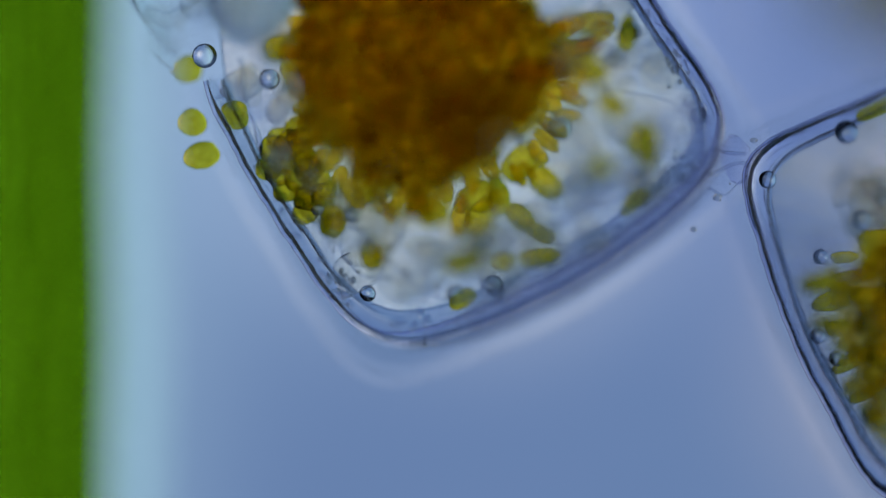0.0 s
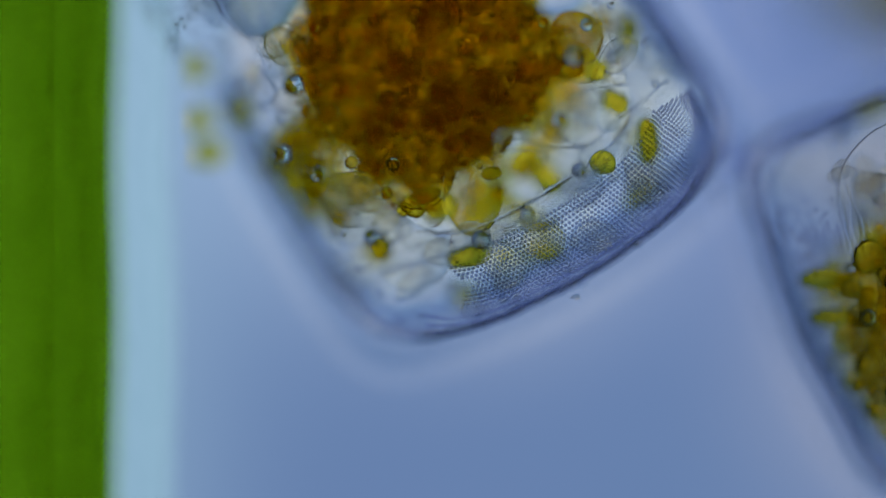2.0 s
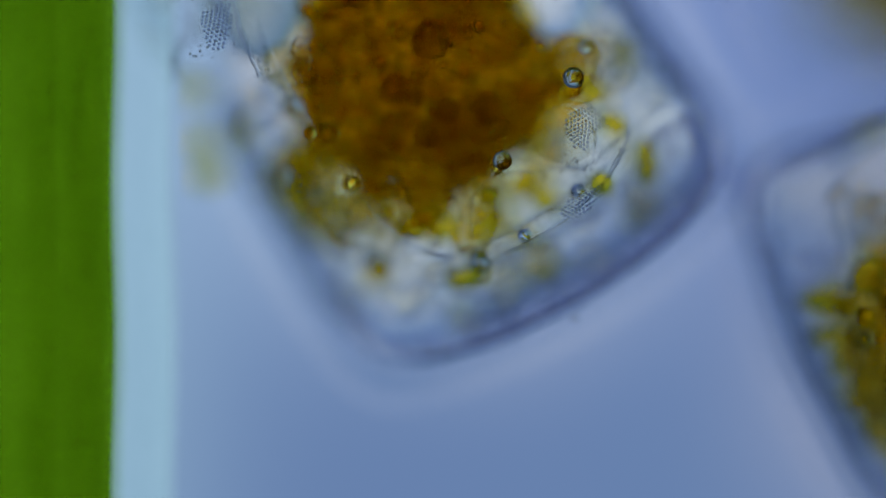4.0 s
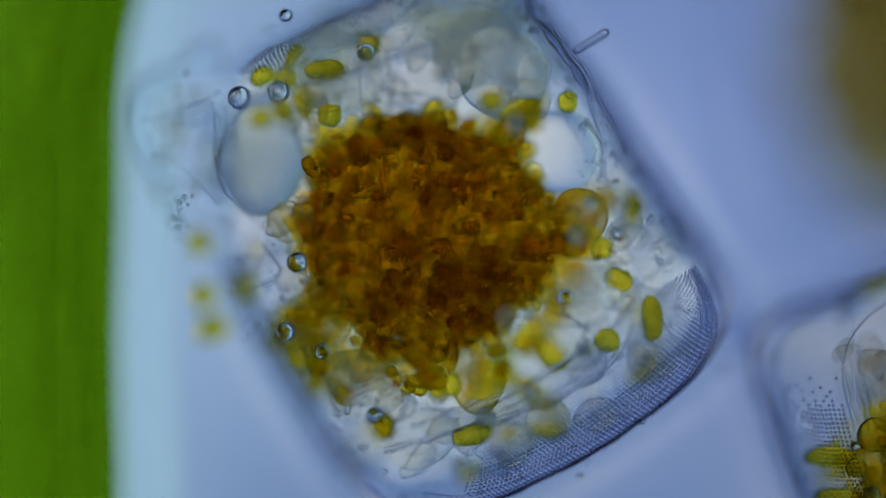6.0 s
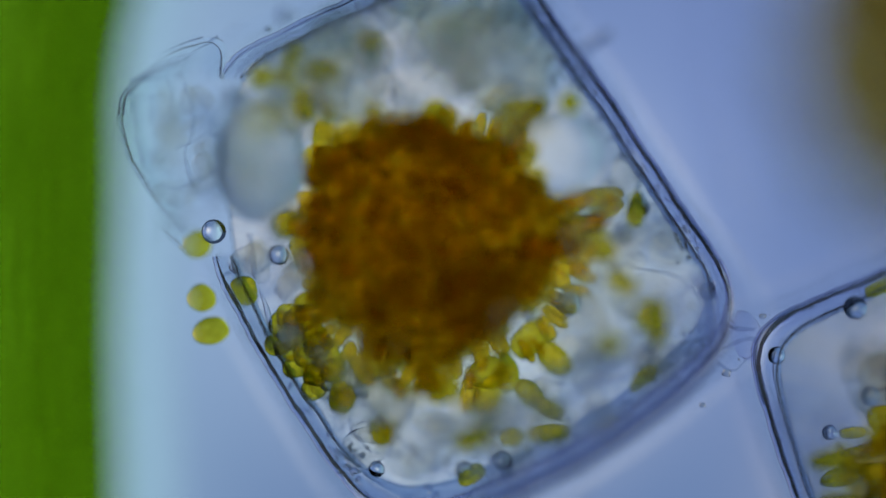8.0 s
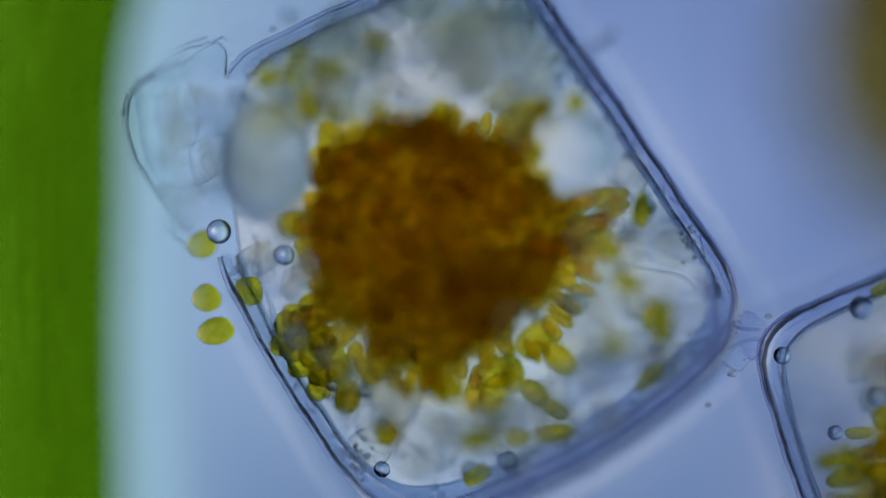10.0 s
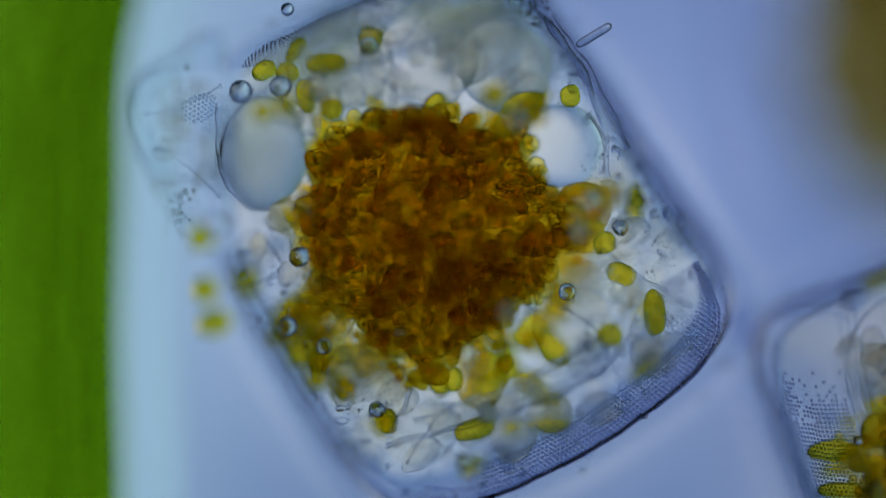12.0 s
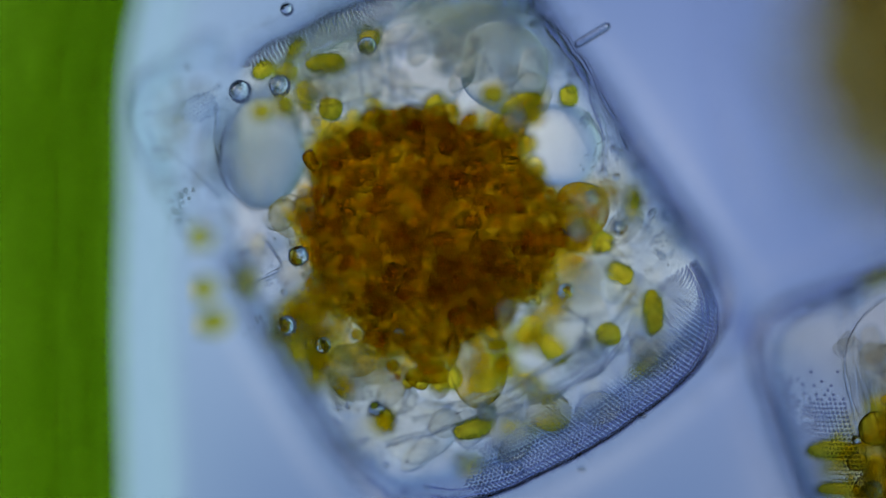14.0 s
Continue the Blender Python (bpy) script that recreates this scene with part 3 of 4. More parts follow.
# oil droplets: u, v, z, radius
DROPS_A = (
    (548, 656, 0, 11), (580, 666, 0, 12), (638, 673, 0, 13), (708, 626, 0.02, 14), (496, 436, 0.01, 18), (668, 816, -0.01, 15), (1150, 606, 0, 14),
    (1254, 501, 0, 15), (892, 801, 0.01, 18), (893, 622, 0.07, 17), (940, 541, 0.08, 12), (1011, 524, 0.03, 18), (823, 817, 0.06, 16),
    (1133, 354, 0.07, 17), (427, 162, 0.2, 21), (497, 152, 0.2, 20), (529, 454, 0.2, 18), (509, 577, 0.2, 18),)
# higher ones
DROPS_B = (
    (574, 612, 0.2, 14), (667, 724, 0.18, 15), (1004, 516, 0.18, 15), (1099, 402, 0.17, 14), (1036, 605, 0.31, 14),
    (942, 684, 0.32, 13), (862, 729, 0.28, 17), (1049, 349, 0.28, 12), (793, 118, 0.39, 16), (908, 136, 0.36, 14),
    (920, 210, 0.38, 18), (1028, 404, 0.34, 19), (652, 82, 0.21, 17), (902, 551, 0.36, 17), (707, 595, 0.25, 12),)
# clear vacuoles: u, v, z, half width, half height, turn
VESICLES_A = (
    (467, 271, 0.13, 82, 101, -6), (992, 256, 0.13, 77, 76, 0), (617, 109, 0.13, 78, 88, 0), (764, 94, 0.15, 86, 96, 0), (895, 120, 0.22, 80, 84, 20),
    (1032, 370, 0.21, 50, 50, 0), (847, 645, 0.23, 52, 78, 8), (750, 612, 0.24, 66, 66, 0), (667, 610, 0.24, 25, 24, 0), (1087, 517, 0.22, 20, 22, 0),
    (507, 410, 0.22, 30, 60, 10), (593, 208, 0.3, 78, 80, 0),)
# more of them
VESICLES_B = (
    (763, 158, 0.31, 54, 56, 0), (1012, 574, 0.15, 72, 76, 0), (642, 684, 0.13, 60, 54, 0), (743, 764, 0.08, 74, 64, 20),
    (1063, 554, 0.06, 96, 84, 20), (643, 658, 0.26, 60, 52, 0), (748, 768, 0.22, 66, 50, 20),
    (1013, 508, 0.31, 56, 50, 0), (672, 726, 0.0, 52, 60, 0),)
# small orange globules on the mass
GLOBULES = (
    (749, 404, 0.33, 12), (688, 379, 0.33, 14), (596, 504, 0.31, 18), (666, 464, 0.33, 9), (889, 507, 0.33, 10), (633, 592, 0.28, 13),
    (861, 314, 0.33, 12), (811, 562, 0.31, 9), (721, 330, 0.38, 11), (688, 374, 0.38, 9), (755, 413, 0.38, 9), (863, 316, 0.38, 7),
    (561, 503, 0.34, 12), (942, 343, 0.24, 11), (920, 365, 0.23, 9), (830, 285, 0.25, 10), (987, 405, 0.19, 12), (924, 368, 0.19, 12),
    (614, 405, 0.36, 8), (704, 311, 0.36, 7),)
# dark rounded plastids on the mass
DARK = (
    (778, 338, 0.37, 34), (715, 423, 0.39, 26), (748, 438, 0.38, 16), (803, 463, 0.38, 22), (875, 458, 0.38, 28), (768, 506, 0.38, 24),
    (702, 530, 0.3, 20), (727, 209, 0.2, 24),)
# the joined cell's droplets
RIGHT_DROPS = (
    (1376, 614, 0, 16), (1515, 529, 0.02, 21), (1470, 751, 0, 14), (1543, 686, 0.02, 18), (1465, 891, 0, 14), (1498, 931, 0, 14),
    (1546, 866, 0.28, 14), (1580, 641, 0, 12), (1547, 865, 0.2, 15), (1517, 778, 0.2, 8),)
# the joined cell's plastids
RIGHT_A = (
    (1568, 488, 0, 40, 13, 25), (1513, 751, 0, 26, 11, 5), (1528, 786, 0.01, 40, 13, 8), (1488, 831, 0.02, 34, 16, 10), (1558, 821, 0.03, 36, 18, 0),
    (1530, 932, 0, 46, 13, 32), (1558, 986, 0, 44, 12, 30), (1578, 926, 0, 24, 26, 0), (1477, 797, 0.15, 46, 19, 3), (1490, 868, 0.15, 40, 15, 0),)
# higher ones
RIGHT_B = (
    (1546, 829, 0.3, 16, 18, 0), (1578, 726, 0.04, 44, 26, 0),
    (1573, 866, 0.06, 40, 24, 0), (1552, 760, 0.22, 30, 30, 0),)
# plastids lying free outside the wall
FREE = (
    (348, 418, -0.07, 27, 25, 0), (358, 513, -0.03, 27, 25, 0), (376, 572, -0.03, 33, 25, 15),)

VACUOLE = [ball_mesh("vacuole", SAP, 1.0, 4, (1, 1, 1), 0.07, 1.3, k + 0.37) for k in range(4)]
THIN_VACUOLE = [ball_mesh("vacuole", CLEAR_SAP, 1.0, 4, (1, 1, 1), 0.08, 1.4, k + 0.37) for k in range(4)]
FAINT_VACUOLE = [ball_mesh("vacuole", THIN_SAP, 1.0, 4, (1, 1, 1), 0.12, 1.5, k + 0.37) for k in range(4)]
PACKED = [ball_mesh("plastid", DENSE, 1.0, 3, (1, 1, 1), 0.14, 1.1, k + 0.1, boxy=2.7) for k in range(5)]
LOOSE = [ball_mesh("plastid", PLASTID, 1.0, 3, (1, 1, 1), 0.14, 1.1, k + 0.5, boxy=2.35) for k in range(5)]


DROP = ball_mesh("oil_droplet", OIL, 1.0, 3)
GLOBULE = ball_mesh("globule", ORANGE, 1.0, 2)
ROUND = [ball_mesh("plastid", PLASTID, 1.0, 3, (1, 1, 1), 0.16, 0.9, k + 2.5) for k in range(3)]
GOLDEN = [ball_mesh("plastid", AMBER, 1.0, 3, (1, 1, 1), 0.16, 1.2, k + 0.8, boxy=2.3) for k in range(3)]
DARK_BODY = [ball_mesh("dark_plastid", DUSKY, 1.0, 3, (1, 1, 0.6), 0.25, 1.4, k) for k in range(3)]


def plastids(parent, shapes, *tables):
    for table in tables:
        for i, (u, v, z, a, b, turn) in enumerate(table):
            share("plastid", shapes[i % len(shapes)], parent, placed(at(u, v, z), a / 1000, b / 1000, min(a, b) / 1400, turn), "olive yellow oval plastid")


def droplets(parent, *tables):
    for table in tables:
        for u, v, z, r in table:
            share("oil_droplet", DROP, parent, placed(at(u, v, z), r / 1000, r / 1000, r / 1000), "round clear oil droplet")


plastids(cell, PACKED, LOW_A, LOW_E, LOW_D, LOW_C)
plastids(cell, GOLDEN, SPIKES)
plastids(cell, LOOSE, LOW_B, MID, UPPER_A, UPPER_B, TOP)
droplets(cell, DROPS_A, DROPS_B)
SHARP = [tuple(VESICLES_A[i][:2]) for i in (0, 1)]
THIN = [tuple(VESICLES_A[i][:2]) for i in (4, 5, 6, 7, 8, 9)]


def in_sap(u, v):
    """Whether a place of the plan lies in one of the two clear side vacuoles."""
    return math.hypot(u - 464, (v - 276) * 0.85) < 84 or math.hypot(u - 992, v - 256) < 88


for table in (VESICLES_A, VESICLES_B):
    for i, (u, v, z, a, b, turn) in enumerate(table):
        kinds = VACUOLE if (u, v) in SHARP else THIN_VACUOLE if (u, v) in THIN else FAINT_VACUOLE
        share("vacuole", kinds[i % 4], cell, placed(at(u, v, z), a / 1000, b / 1000, 0.13 if kinds is VACUOLE else min(a, b) / 1500, turn), "clear rounded vacuole")
for u, v, z, r in GLOBULES:
    share("globule", GLOBULE, cell, placed(at(u, v, z), r / 1000, r / 1000, r / 1000), "small orange globule")
for i, (u, v, z, r) in enumerate(DARK):
    share("dark_plastid", DARK_BODY[i % 3], cell, placed(at(u, v, z), r / 1000, r / 1000, r / 1000, 50 * i), "dark brown rounded plastid")
rnd = random.Random(21)
for i in range(56):
    a = rnd.uniform(math.radians(-110), math.radians(175))
    k = rnd.uniform(0.85, 1.08)
    size = rnd.uniform(13, 24)
    u, v = 772 + 262 * k * math.cos(a), 428 - 240 * k * math.sin(a)
    if in_sap(u, v) or (u > 900 and v > 430) or (u < 570 and v > 300):
        continue
    m = placed(at(u, v, rnd.uniform(0.0, 0.3)), size / 1000, size * 0.75 / 1000, size * 0.6 / 1000, rnd.uniform(0, 180))
    share("plastid", LOOSE[i % 5], cell, m, "olive yellow oval plastid")
# golden plastids standing out from the lower rim of the mass
for i in range(64):
    a = 2 * math.pi * (i + rnd.uniform(-0.4, 0.4)) / 64
    k = rnd.uniform(0.86, 1.06) * (1.08 if abs(math.sin(a)) < 0.45 and math.cos(a) > 0 else 1.0)
    u, v = 772 + 248 * k * math.cos(a), 424 - 232 * k * math.sin(a)
    if in_sap(u, v):
        continue
    size = rnd.uniform(16, 30)
    m = placed(at(u, v, rnd.uniform(-0.04, 0.10)), size / 1000, size * rnd.uniform(0.4, 0.65) / 1000, size * 0.45 / 1000, math.degrees(a) + rnd.uniform(-25, 25))
    share("plastid", GOLDEN[i % 3], cell, m, "golden brown oval plastid")
# small globules strewn over the upper side of the mass
for i in range(70):
    a, k = 2.39996 * i, 0.96 * math.sqrt((i + 0.5) / 70)
    u, v = 772 + 228 * k * math.cos(a) + rnd.uniform(-12, 12), 424 - 222 * k * math.sin(a) + rnd.uniform(-12, 12)
    r = rnd.uniform(0.005, 0.010)
    share("globule", GLOBULE, cell, placed(at(u, v, 0.20 + 0.10 * math.sqrt(1 - k * k) + rnd.uniform(-0.03, 0.06)), r, r, r), "small orange globule")
plastids(cell_2, LOOSE, RIGHT_A, RIGHT_B)
droplets(cell_2, RIGHT_DROPS)


def strand(parent, r, *points, stuff=STRAND):
    line = [at(*p) for p in points]
    smooth = []
    for i in range(len(line) - 1):
        a, b, c, d = line[max(i - 1, 0)], line[i], line[i + 1], line[min(i + 2, len(line) - 1)]
        for s in range(6):
            f = s / 6
            smooth.append(0.5 * (2 * b + (c - a) * f + (2 * a - 5 * b + 4 * c - d) * f * f + (3 * b - a - 3 * c + d) * f ** 3))
    smooth.append(line[-1])
    smooth = [q + Vector((noise.noise(q * 30), noise.noise(q * 30 + Vector((9, 0, 0))), 0)) * 0.006 for q in smooth]
    swell = [0.35 + 0.9 * abs(noise.noise(q * 22)) + 0.4 * (i in (0, len(smooth) - 1)) for i, q in enumerate(smooth)]
    part("plasma_strand", tube_along(smooth, r, False, 6, swell), stuff, parent, "thin clear strand of plasma")


strand(cell, 0.005, (735, 660, 0.17), (722, 705, 0.17), (697, 752, 0.17))
strand(cell, 0.004, (695, 790, 0.2), (760, 768, 0.21), (850, 735, 0.23), (940, 690, 0.26))
strand(cell, 0.004, (412, 508, 0.2), (455, 500, 0.21), (500, 470, 0.22), (470, 420, 0.22))
strand(cell, 0.005, (1000, 540, 0.2), (1045, 575, 0.2), (1075, 625, 0.2), (1045, 670, 0.2), (960, 715, 0.2))
strand(cell, 0.004, (920, 550, 0.28), (975, 560, 0.28), (1040, 566, 0.3), (1100, 520, 0.3), (1190, 450, 0.28))
strand(cell, 0.005, (760, 660, 0.08), (735, 690, 0.07), (715, 735, 0.06), (690, 790, 0.04))
strand(cell, 0.006, (445, 400, 0.03), (455, 470, 0.03), (470, 520, 0.02), (480, 575, 0.02))
strand(cell, 0.005, (245, 150, 0.0), (249, 220, 0.0), (262, 288, 0.0), (300, 318, 0.0), (350, 308, 0.01), (392, 285, 0.01))
strand(cell, 0.004, (268, 290, 0.0), (308, 250, 0.0), (350, 232, 0.0), (395, 226, 0.0))
strand(cell, 0.004, (215, 128, 0.02), (260, 122, 0.02), (300, 108, 0.01), (345, 75, 0.0), (388, 50, 0.0))
strand(cell, 0.006, (392, 190, 0.19), (383, 235, 0.19), (390, 285, 0.19), (408, 335, 0.19), (440, 366, 0.19), (478, 366, 0.19))
strand(cell, 0.004, (1068, 300, 0.19), (1066, 240, 0.19), (1040, 200, 0.19), (1000, 188, 0.19))
strand(cell, 0.004, (690, 200, 0.13), (700, 150, 0.13), (692, 90, 0.13), (660, 40, 0.13))
# ridges where the wall folds over to the top
strand(cell, 0.008, (683, 787, 0.19), (760, 768, 0.19), (860, 738, 0.19), (923, 720, 0.20), (1000, 690, 0.20), (1060, 652, 0.20), (1096, 620, 0.20), (1128, 560, 0.2))
strand(cell, 0.0055, (735, 745, 0.2), (820, 712, 0.2), (900, 682, 0.21), (980, 640, 0.22), (1050, 592, 0.22))
strand(cell, 0.009, (930, -40, 0.18), (945, 10, 0.18), (968, 44, 0.18), (1004, 84, 0.19), (1032, 132, 0.19), (1056, 190, 0.19), (1074, 250, 0.19), (1070, 310, 0.19))
strand(cell, 0.006, (975, 30, 0.17), (1012, 76, 0.18), (1046, 128, 0.18), (1080, 190, 0.17), (1112, 262, 0.17))
strand(cell, 0.007, (430, 165, 0.36), (520, 140, 0.36), (640, 105, 0.36), (760, 60, 0.36), (860, 26, 0.36), (915, 40, 0.36))
strand(cell, 0.007, (905, 40, 0.35), (900, 90, 0.35), (892, 130, 0.35), (905, 180, 0.35))
strand(cell, 0.006, (860, 735, 0.35), (945, 700, 0.36), (1010, 655, 0.36), (1080, 590, 0.36), (1115, 530, 0.36))
strand(cell, 0.006, (410, 170, 0.36), (420, 240, 0.36), (440, 320, 0.36), (470, 400, 0.36))
# folds in the corner process
strand(cell, 0.005, (215, 150, 0.02), (222, 215, 0.02), (240, 285, 0.02), (275, 345, 0.03), (330, 395, 0.03))
strand(cell, 0.004, (235, 200, 0.15), (290, 190, 0.16), (340, 175, 0.17), (392, 150, 0.17))
strand(cell, 0.004, (250, 260, 0.16), (300, 275, 0.17), (340, 300, 0.18), (385, 345, 0.18))
strand(cell, 0.004, (270, 330, 0.1), (320, 310, 0.1), (360, 330, 0.12), (400, 320, 0.12))
strand(cell, 0.005, (330, 130, 0.0), (345, 200, 0.0), (330, 260, 0.01), (352, 330, 0.01))
strand(cell, 0.004, (300, 110, 0.06), (310, 170, 0.06), (296, 220, 0.05))
strand(cell_2, 0.011, (1484, 552, 0.2), (1492, 600, 0.2), (1512, 680, 0.21), (1560, 880, 0.22), stuff=SLIME)
strand(cell_2, 0.008, (1510, 545, 0.2), (1520, 600, 0.2), (1540, 680, 0.21), (1585, 880, 0.22), stuff=SLIME)
strand(cell_2, 0.006, (1499, 560, 0.2), (1507, 610, 0.22), (1530, 690, 0.24), (1560, 800, 0.26), stuff=SLIME)

# slime threads between the two corners
strand(cell, 0.005, (1288, 556, 0.0), (1310, 566, 0.0), (1336, 572, 0.0))
strand(cell, 0.006, (1282, 606, 0.0), (1302, 590, 0.0), (1322, 586, 0.0), (1344, 592, 0.0))
strand(cell, 0.004, (1270, 630, 0.01), (1300, 640, 0.0), (1322, 622, 0.0), (1340, 610, 0.0))

# a loose net of fine strands between the mass and the wall
rnd = random.Random(31)
for i in range(56):
    z = rnd.uniform(-0.06, 0.36)
    line = wall_line(MAIN, max(z, 0.0), LEANING)
    k = rnd.randrange(len(line))
    a = Vector((772, 428)).lerp(line[k], rnd.uniform(0.60, 0.72))
    b = Vector((772, 428)).lerp(line[(k + rnd.randrange(-26, 27)) % len(line)], rnd.uniform(0.80, 0.97))
    m = a.lerp(b, 0.5) + Vector((rnd.uniform(-26, 26), rnd.uniform(-26, 26)))
    if in_sap(a.x, a.y) or in_sap(m.x, m.y) or in_sap(b.x, b.y) or side_gap(b.x, b.y):
        continue
    strand(cell, rnd.uniform(0.0025, 0.0045), (a.x, a.y, z), (m.x, m.y, z + rnd.uniform(-0.02, 0.02)), (b.x, b.y, z))

# plastids and droplets lying free in the water beside the wall, on the slide's film
for i, (u, v, z, a, b, turn) in enumerate(FREE):
    p = share("loose_plastid", ROUND[i % 3], None, placed(at(u, v, z), a / 1000, b / 1000, b / 1400, turn))
    tagged(p, "olive yellow plastid loose in the water beside the wall", "plastid", "loose plastids")
for u, v, z, r in ((380, 395, 0.0, 22), (509, 16, 0.19, 12)):
    p = share("water_droplet", DROP, None, placed(at(u, v, z), r / 1000, r / 1000, r / 1000))
    tagged(p, "round clear oil droplet loose in the water", "droplet", "loose droplets")


def rod(u0, v0, u1, v1, z, r):
    a, b = at(u0, v0, z), at(u1, v1, z)
    bm = tube_along([a.lerp(b, f) for f in (0, 0.03, 0.08, 0.15, 0.5, 0.85, 0.92, 0.97, 1)], r, False, 10, (0.2, 0.65, 0.9, 1, 1, 1, 0.9, 0.65, 0.2))
    ob = link_mesh("rod_bacterium", bm, ROD)
    tagged(ob, "clear straight rod-shaped bacterium stuck to the wall", "bacterium")


rod(1020, 81, 1082, 43, 0.19, 0.0075)


# small vacuoles and clots of plasma between the mass and the wall
rnd = random.Random(5)
CLOT = [ball_mesh("plasma_clot", PLASMA, 1.0, 3, (1, 1, 1), 0.22, 1.3, k + 0.2) for k in range(4)]
for i in range(240):
    z = rnd.uniform(-0.12, 0.33)
    line = wall_line(MAIN, z, LEANING)
    p = Vector((772, 428)).lerp(rnd.choice(line), rnd.uniform(0.62, 0.9))
    small = 0.3 if i % 2 else 1.0
    a, b = rnd.uniform(16, 46) * small, rnd.uniform(16, 40) * small
    if in_sap(p.x, p.y):
        continue
    share("plasma_clot", CLOT[i % 4], cell, placed(at(p.x, p.y, z), a / 1000, b / 1000, min(a, b) / 1600, rnd.uniform(0, 180)), "pale clot of plasma")
for i in range(26):
    a, b = rnd.uniform(8, 30), rnd.uniform(8, 26)
    m = placed(at(rnd.uniform(262, 380), rnd.uniform(140, 340), rnd.uniform(-0.04, 0.2)), a / 1000, b / 1000, min(a, b) / 1500, rnd.uniform(0, 180))
    share("plasma_clot", CLOT[i % 4], cell, m, "pale clot of plasma")
# beads of plasma along the inner side of the wall
BEADS = [ball_mesh("plasma_bead", BEAD, 1.0, 2, (1, 1, 1), 0.3, 1.4, k + 0.7) for k in range(4)]
for i in range(210):
    z = rnd.uniform(-0.03, 0.06) if i % 2 else rnd.uniform(0.06, 0.24)
    line = wall_line(MAIN, z, LEANING)
    q = rnd.choice(line)
    if side_gap(q.x, q.y):
        continue
    p = Vector((772, 428)).lerp(q, rnd.uniform(0.925, 0.975))
    a, b = rnd.uniform(4, 13), rnd.uniform(3, 8)
    share("plasma_bead", BEADS[i % 4], cell, placed(at(p.x, p.y, z), a / 1000, b / 1000, min(a, b) / 1200, rnd.uniform(0, 180)), "small pale bead of plasma")
# deep greyish plasma under the vacuoles
DEEP_PLASMA = [ball_mesh("deep_plasma", HAZE, 1.0, 3, (1, 1, 1), 0.25, 1.3, k + 0.4) for k in range(4)]
for i in range(46):
    u, v = rnd.uniform(430, 940), rnd.uniform(-40, 250)
    if math.hypot(u - 772, v - 424) < 210 or math.hypot(u - 1000, v - 256) < 70 or v < 260 - 0.55 * (u - 390) - 120:
        continue
    a, b = rnd.uniform(30, 74), rnd.uniform(26, 60)
    share("deep_plasma", DEEP_PLASMA[i % 4], cell, placed(at(u, v, rnd.uniform(-0.26, -0.06) - 0.055), a / 1000, b / 1000, 0.018, rnd.uniform(0, 180)), "soft greyish clot of deep plasma")
# five more added under the left vacuole, greying it in place of its lens shading
for i in range(5):
    m = placed(at(rnd.uniform(430, 510), 200 + 30 * i, rnd.uniform(-0.28, -0.16)), 0.06, 0.045, 0.018, rnd.uniform(0, 180))
    share("deep_plasma", DEEP_PLASMA[i % 4], cell, m, "soft greyish clot of deep plasma")
for i in range(16):
    v = rnd.uniform(620, 1020)
    m = placed(at(1450 + 0.42 * (v - 600) + rnd.uniform(30, 200), v, rnd.uniform(-0.3, -0.1)), rnd.uniform(0.04, 0.08), rnd.uniform(0.03, 0.06), 0.018, rnd.uniform(0, 180))
    share("deep_plasma", DEEP_PLASMA[i % 4], cell_2, m, "soft greyish clot of deep plasma")
for i in range(70):
    p = at(rnd.uniform(1400, 1600), rnd.uniform(600, 1000), rnd.uniform(-0.1, 0.25))
    if p.x - 0.57 < -(p.y - 0.44) * 0.42 - 0.12:
        continue
    a, b = rnd.uniform(14, 40), rnd.uniform(14, 36)
    share("plasma_clot", CLOT[i % 4], cell_2, placed(p, a / 1000, b / 1000, min(a, b) / 1600, rnd.uniform(0, 180)), "pale clot of plasma")


def granules(name, parent, seed, *clusters):
    """Fine grains strewn in clusters: u, v, z, spread across and along, count, radius."""
    rnd = random.Random(seed)
    grain = ball(1.0, 1, (1, 1, 1), 0.3, 2.0, seed)
    co = [v.co.copy() for v in grain.verts]
    tri = [[v.index for v in f.verts] for f in grain.faces]
    grain.free()
    verts, faces = [], []
    for u, v, z, su, sv, count, r in clusters:
        for _ in range(count):
            c = at(rnd.gauss(u, su), rnd.gauss(v, sv), rnd.gauss(z, 0.012))
            k, size = len(verts), r * (0.62 if r < 4 else 1.0) * rnd.uniform(0.5, 1.5) / 1000
            verts.extend(c + q * size for q in co)
            faces.extend([k + j for j in f] for f in tri)
    me = bpy.data.meshes.new(name)
    me.from_pydata(verts, [], faces)
    me.materials.append(GRANULE)
    me.polygons.foreach_set("use_smooth", [True] * len(me.polygons))
    return tagged(share(name, me, parent, Matrix(), "fine dark grains"), kind="stuff")


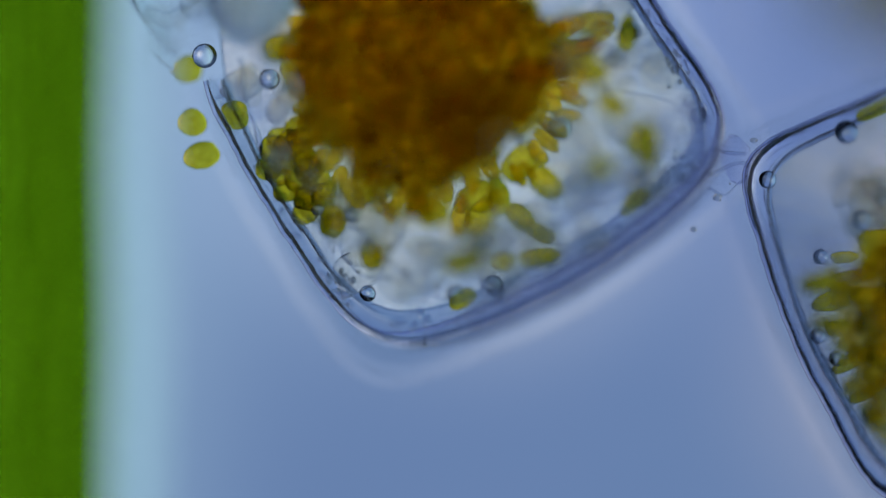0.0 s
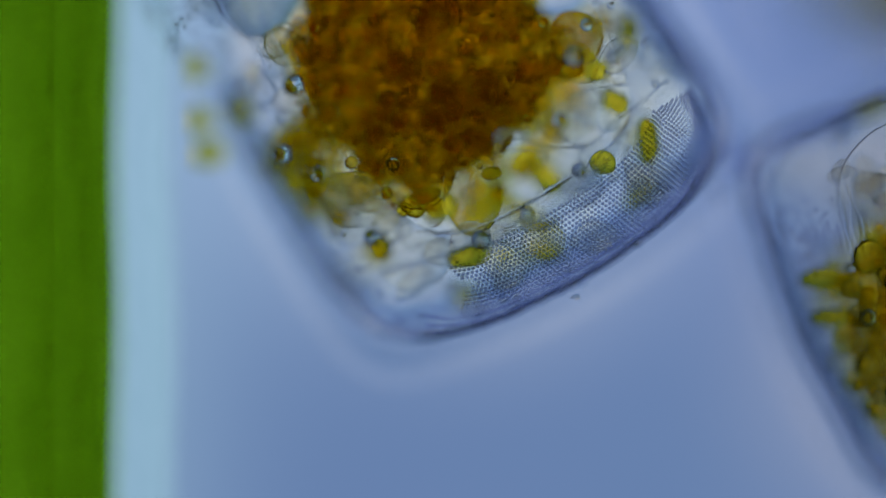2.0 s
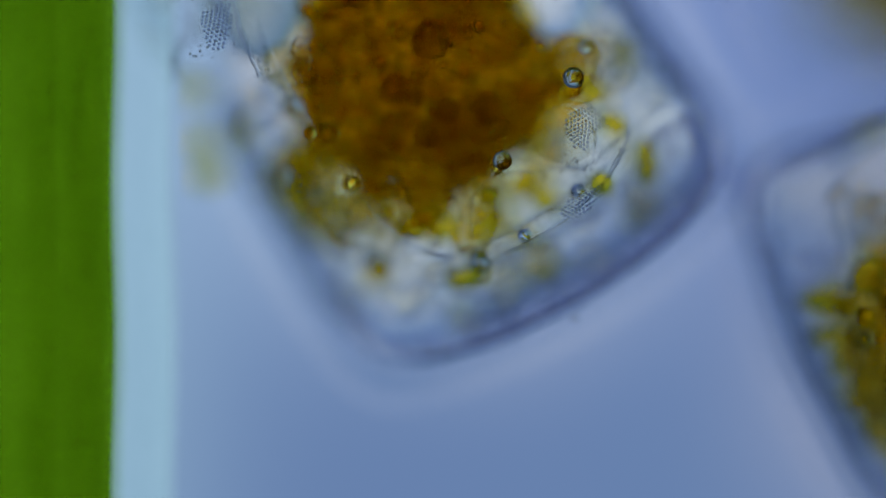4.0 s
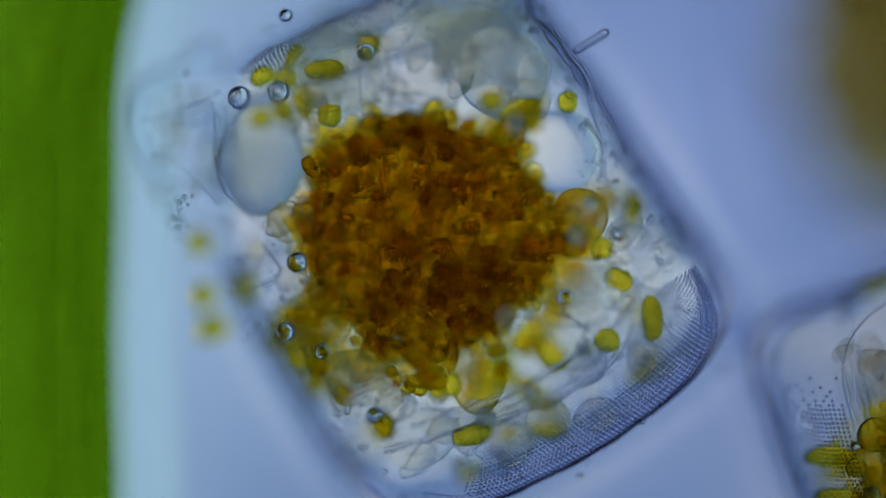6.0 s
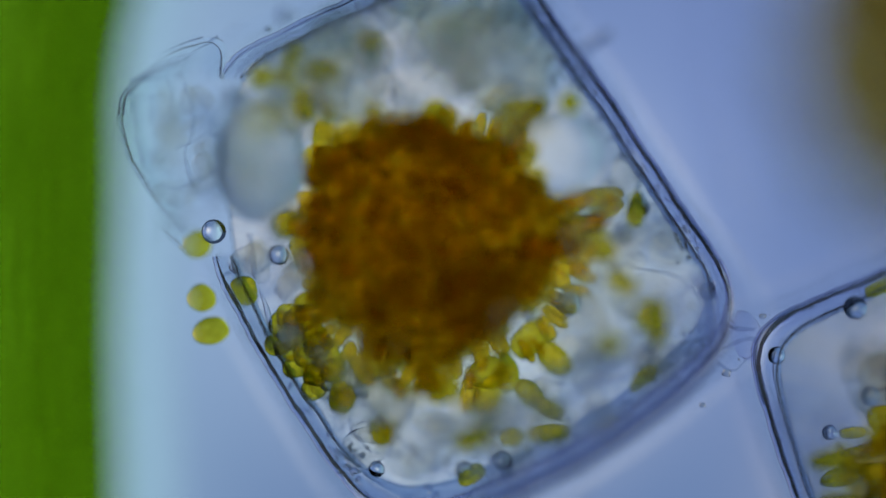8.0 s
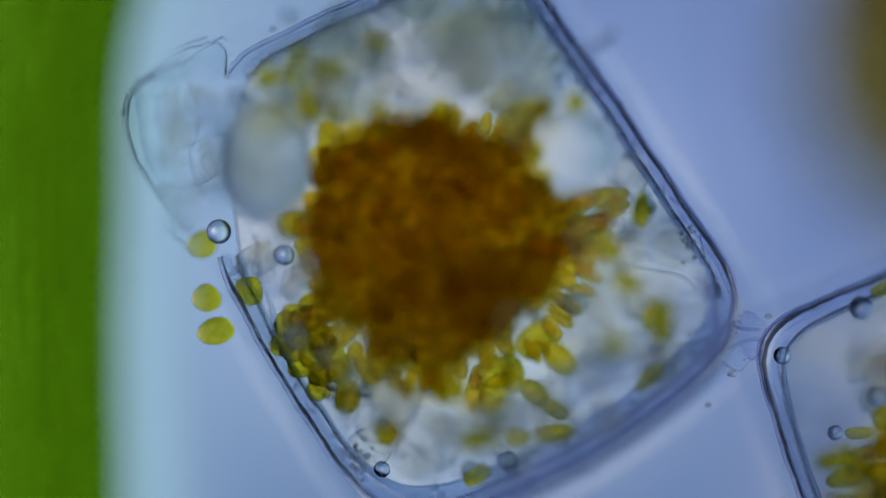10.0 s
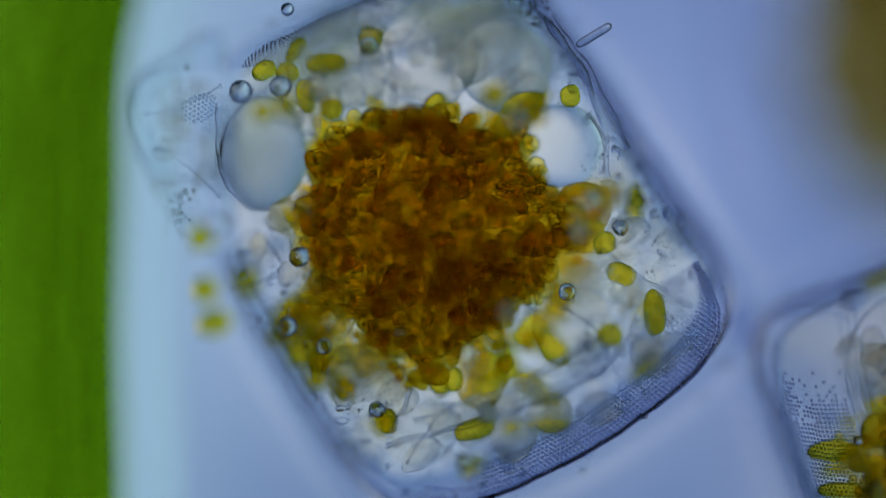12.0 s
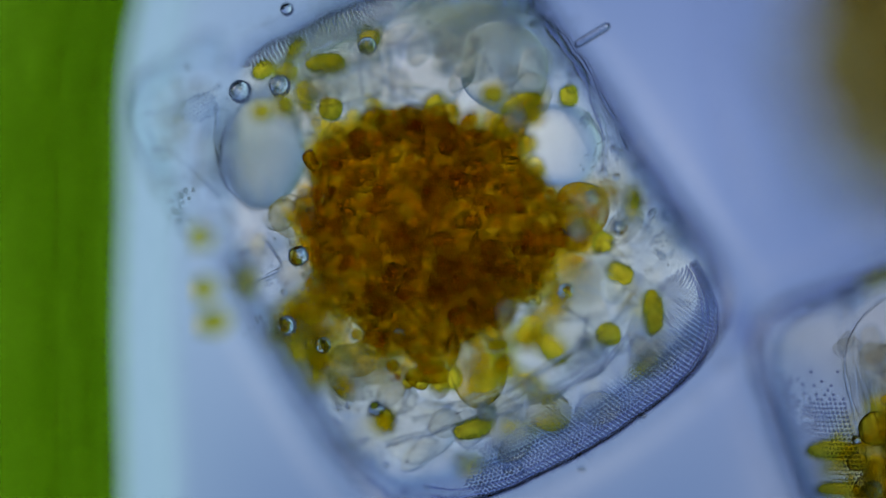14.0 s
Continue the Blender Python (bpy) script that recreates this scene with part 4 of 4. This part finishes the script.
granules("grain", cell, 4, (612, 640, 0.21, 22, 36, 60, 3.2), (655, 690, 0.2, 26, 16, 40, 3), (1165, 430, 0.2, 18, 46, 60, 3.5), (1195, 530, 0.17, 12, 36, 40, 3),
         (372, 300, 0.36, 18, 30, 10, 3), (985, 300, 0.36, 40, 18, 30, 2.5), (1015, 240, 0.36, 14, 26, 16, 3), (475, 380, 0.36, 10, 18, 10, 3.5),
         (560, 585, 0.35, 40, 16, 40, 3.5), (460, 580, 0.2, 14, 14, 14, 3.9), (1050, 260, 0.2, 14, 50, 40, 3),
         (398, 348, 0.36, 20, 12, 22, 3.5))
granules("grain", cell, 6, (760, 90, 0.18, 130, 50, 50, 2.2), (1090, 560, 0.18, 60, 60, 36, 2.2), (700, 700, 0.15, 80, 40, 80, 2.6), (520, 520, 0.2, 30, 60, 60, 3), (800, 740, 0.05, 120, 40, 80, 3))
granules("grain", cell, 9, (300, 365, 0.17, 18, 26, 50, 4), (318, 350, 0.21, 10, 14, 14, 5), (960, 130, 0.36, 20, 24, 40, 3.5), (640, 70, 0.36, 24, 8, 30, 3.5), (940, 20, 0.15, 16, 20, 40, 4),
         (1000, 95, 0.1, 22, 26, 40, 4), (1240, 590, 0.01, 20, 14, 30, 4), (1215, 410, 0.01, 14, 14, 24, 4), (620, 800, 0.0, 16, 20, 30, 4), (1040, 560, 0.34, 26, 10, 30, 3))

# slime that joins the two cells at their corners, and bits of dirt in the water
bm = ball(1.0, 4, (0.026, 0.044, 0.045), 0.18, 2.2, 3.3)
pad = link_mesh("slime_pad", bm, PAD)
pad.matrix_basis = placed(at(1322, 580, 0.0), 1, 1, 1, 12)
tagged(pad, "clear slime pad joining the corners of two cells", "slime pad")


def speck(u, v, z, r, seed):
    ob = link_mesh("dirt_speck", ball(r / 1000, 2, (1, 0.8, 0.8), 0.6, 1.8, seed), GRANULE if seed % 2 else SLIME)
    ob.location = at(u, v, z)
    tagged(ob, "tiny irregular speck of dirt clinging near the wall", "dirt speck", "dirt specks")


for i, (u, v, z, r) in enumerate(((1045, 808, 0.19, 8), (1139, 735, 0.19, 8), (1088, 775, 0.19, 5), (1288, 645, 0.0, 9), (1272, 640, 0.01, 7), (1246, 702, 0.0, 6), (788, 902, 0.0, 9), (770, 906, 0.0, 5),
                                  (1305, 562, -0.02, 6), (1352, 545, 0.0, 6), (515, 18, 0.06, 9), (478, 38, 0.06, 6), (1068, 55, 0.06, 12), (1030, 830, 0.27, 7), (972, 848, 0.27, 5), (330, 118, 0.15, 7), (1172, 368, 0.17, 4))):
    speck(u, v, z, r, i)


def motions():
    """Nothing moves of itself: the stage and the focus are in the camera's path."""


motions()
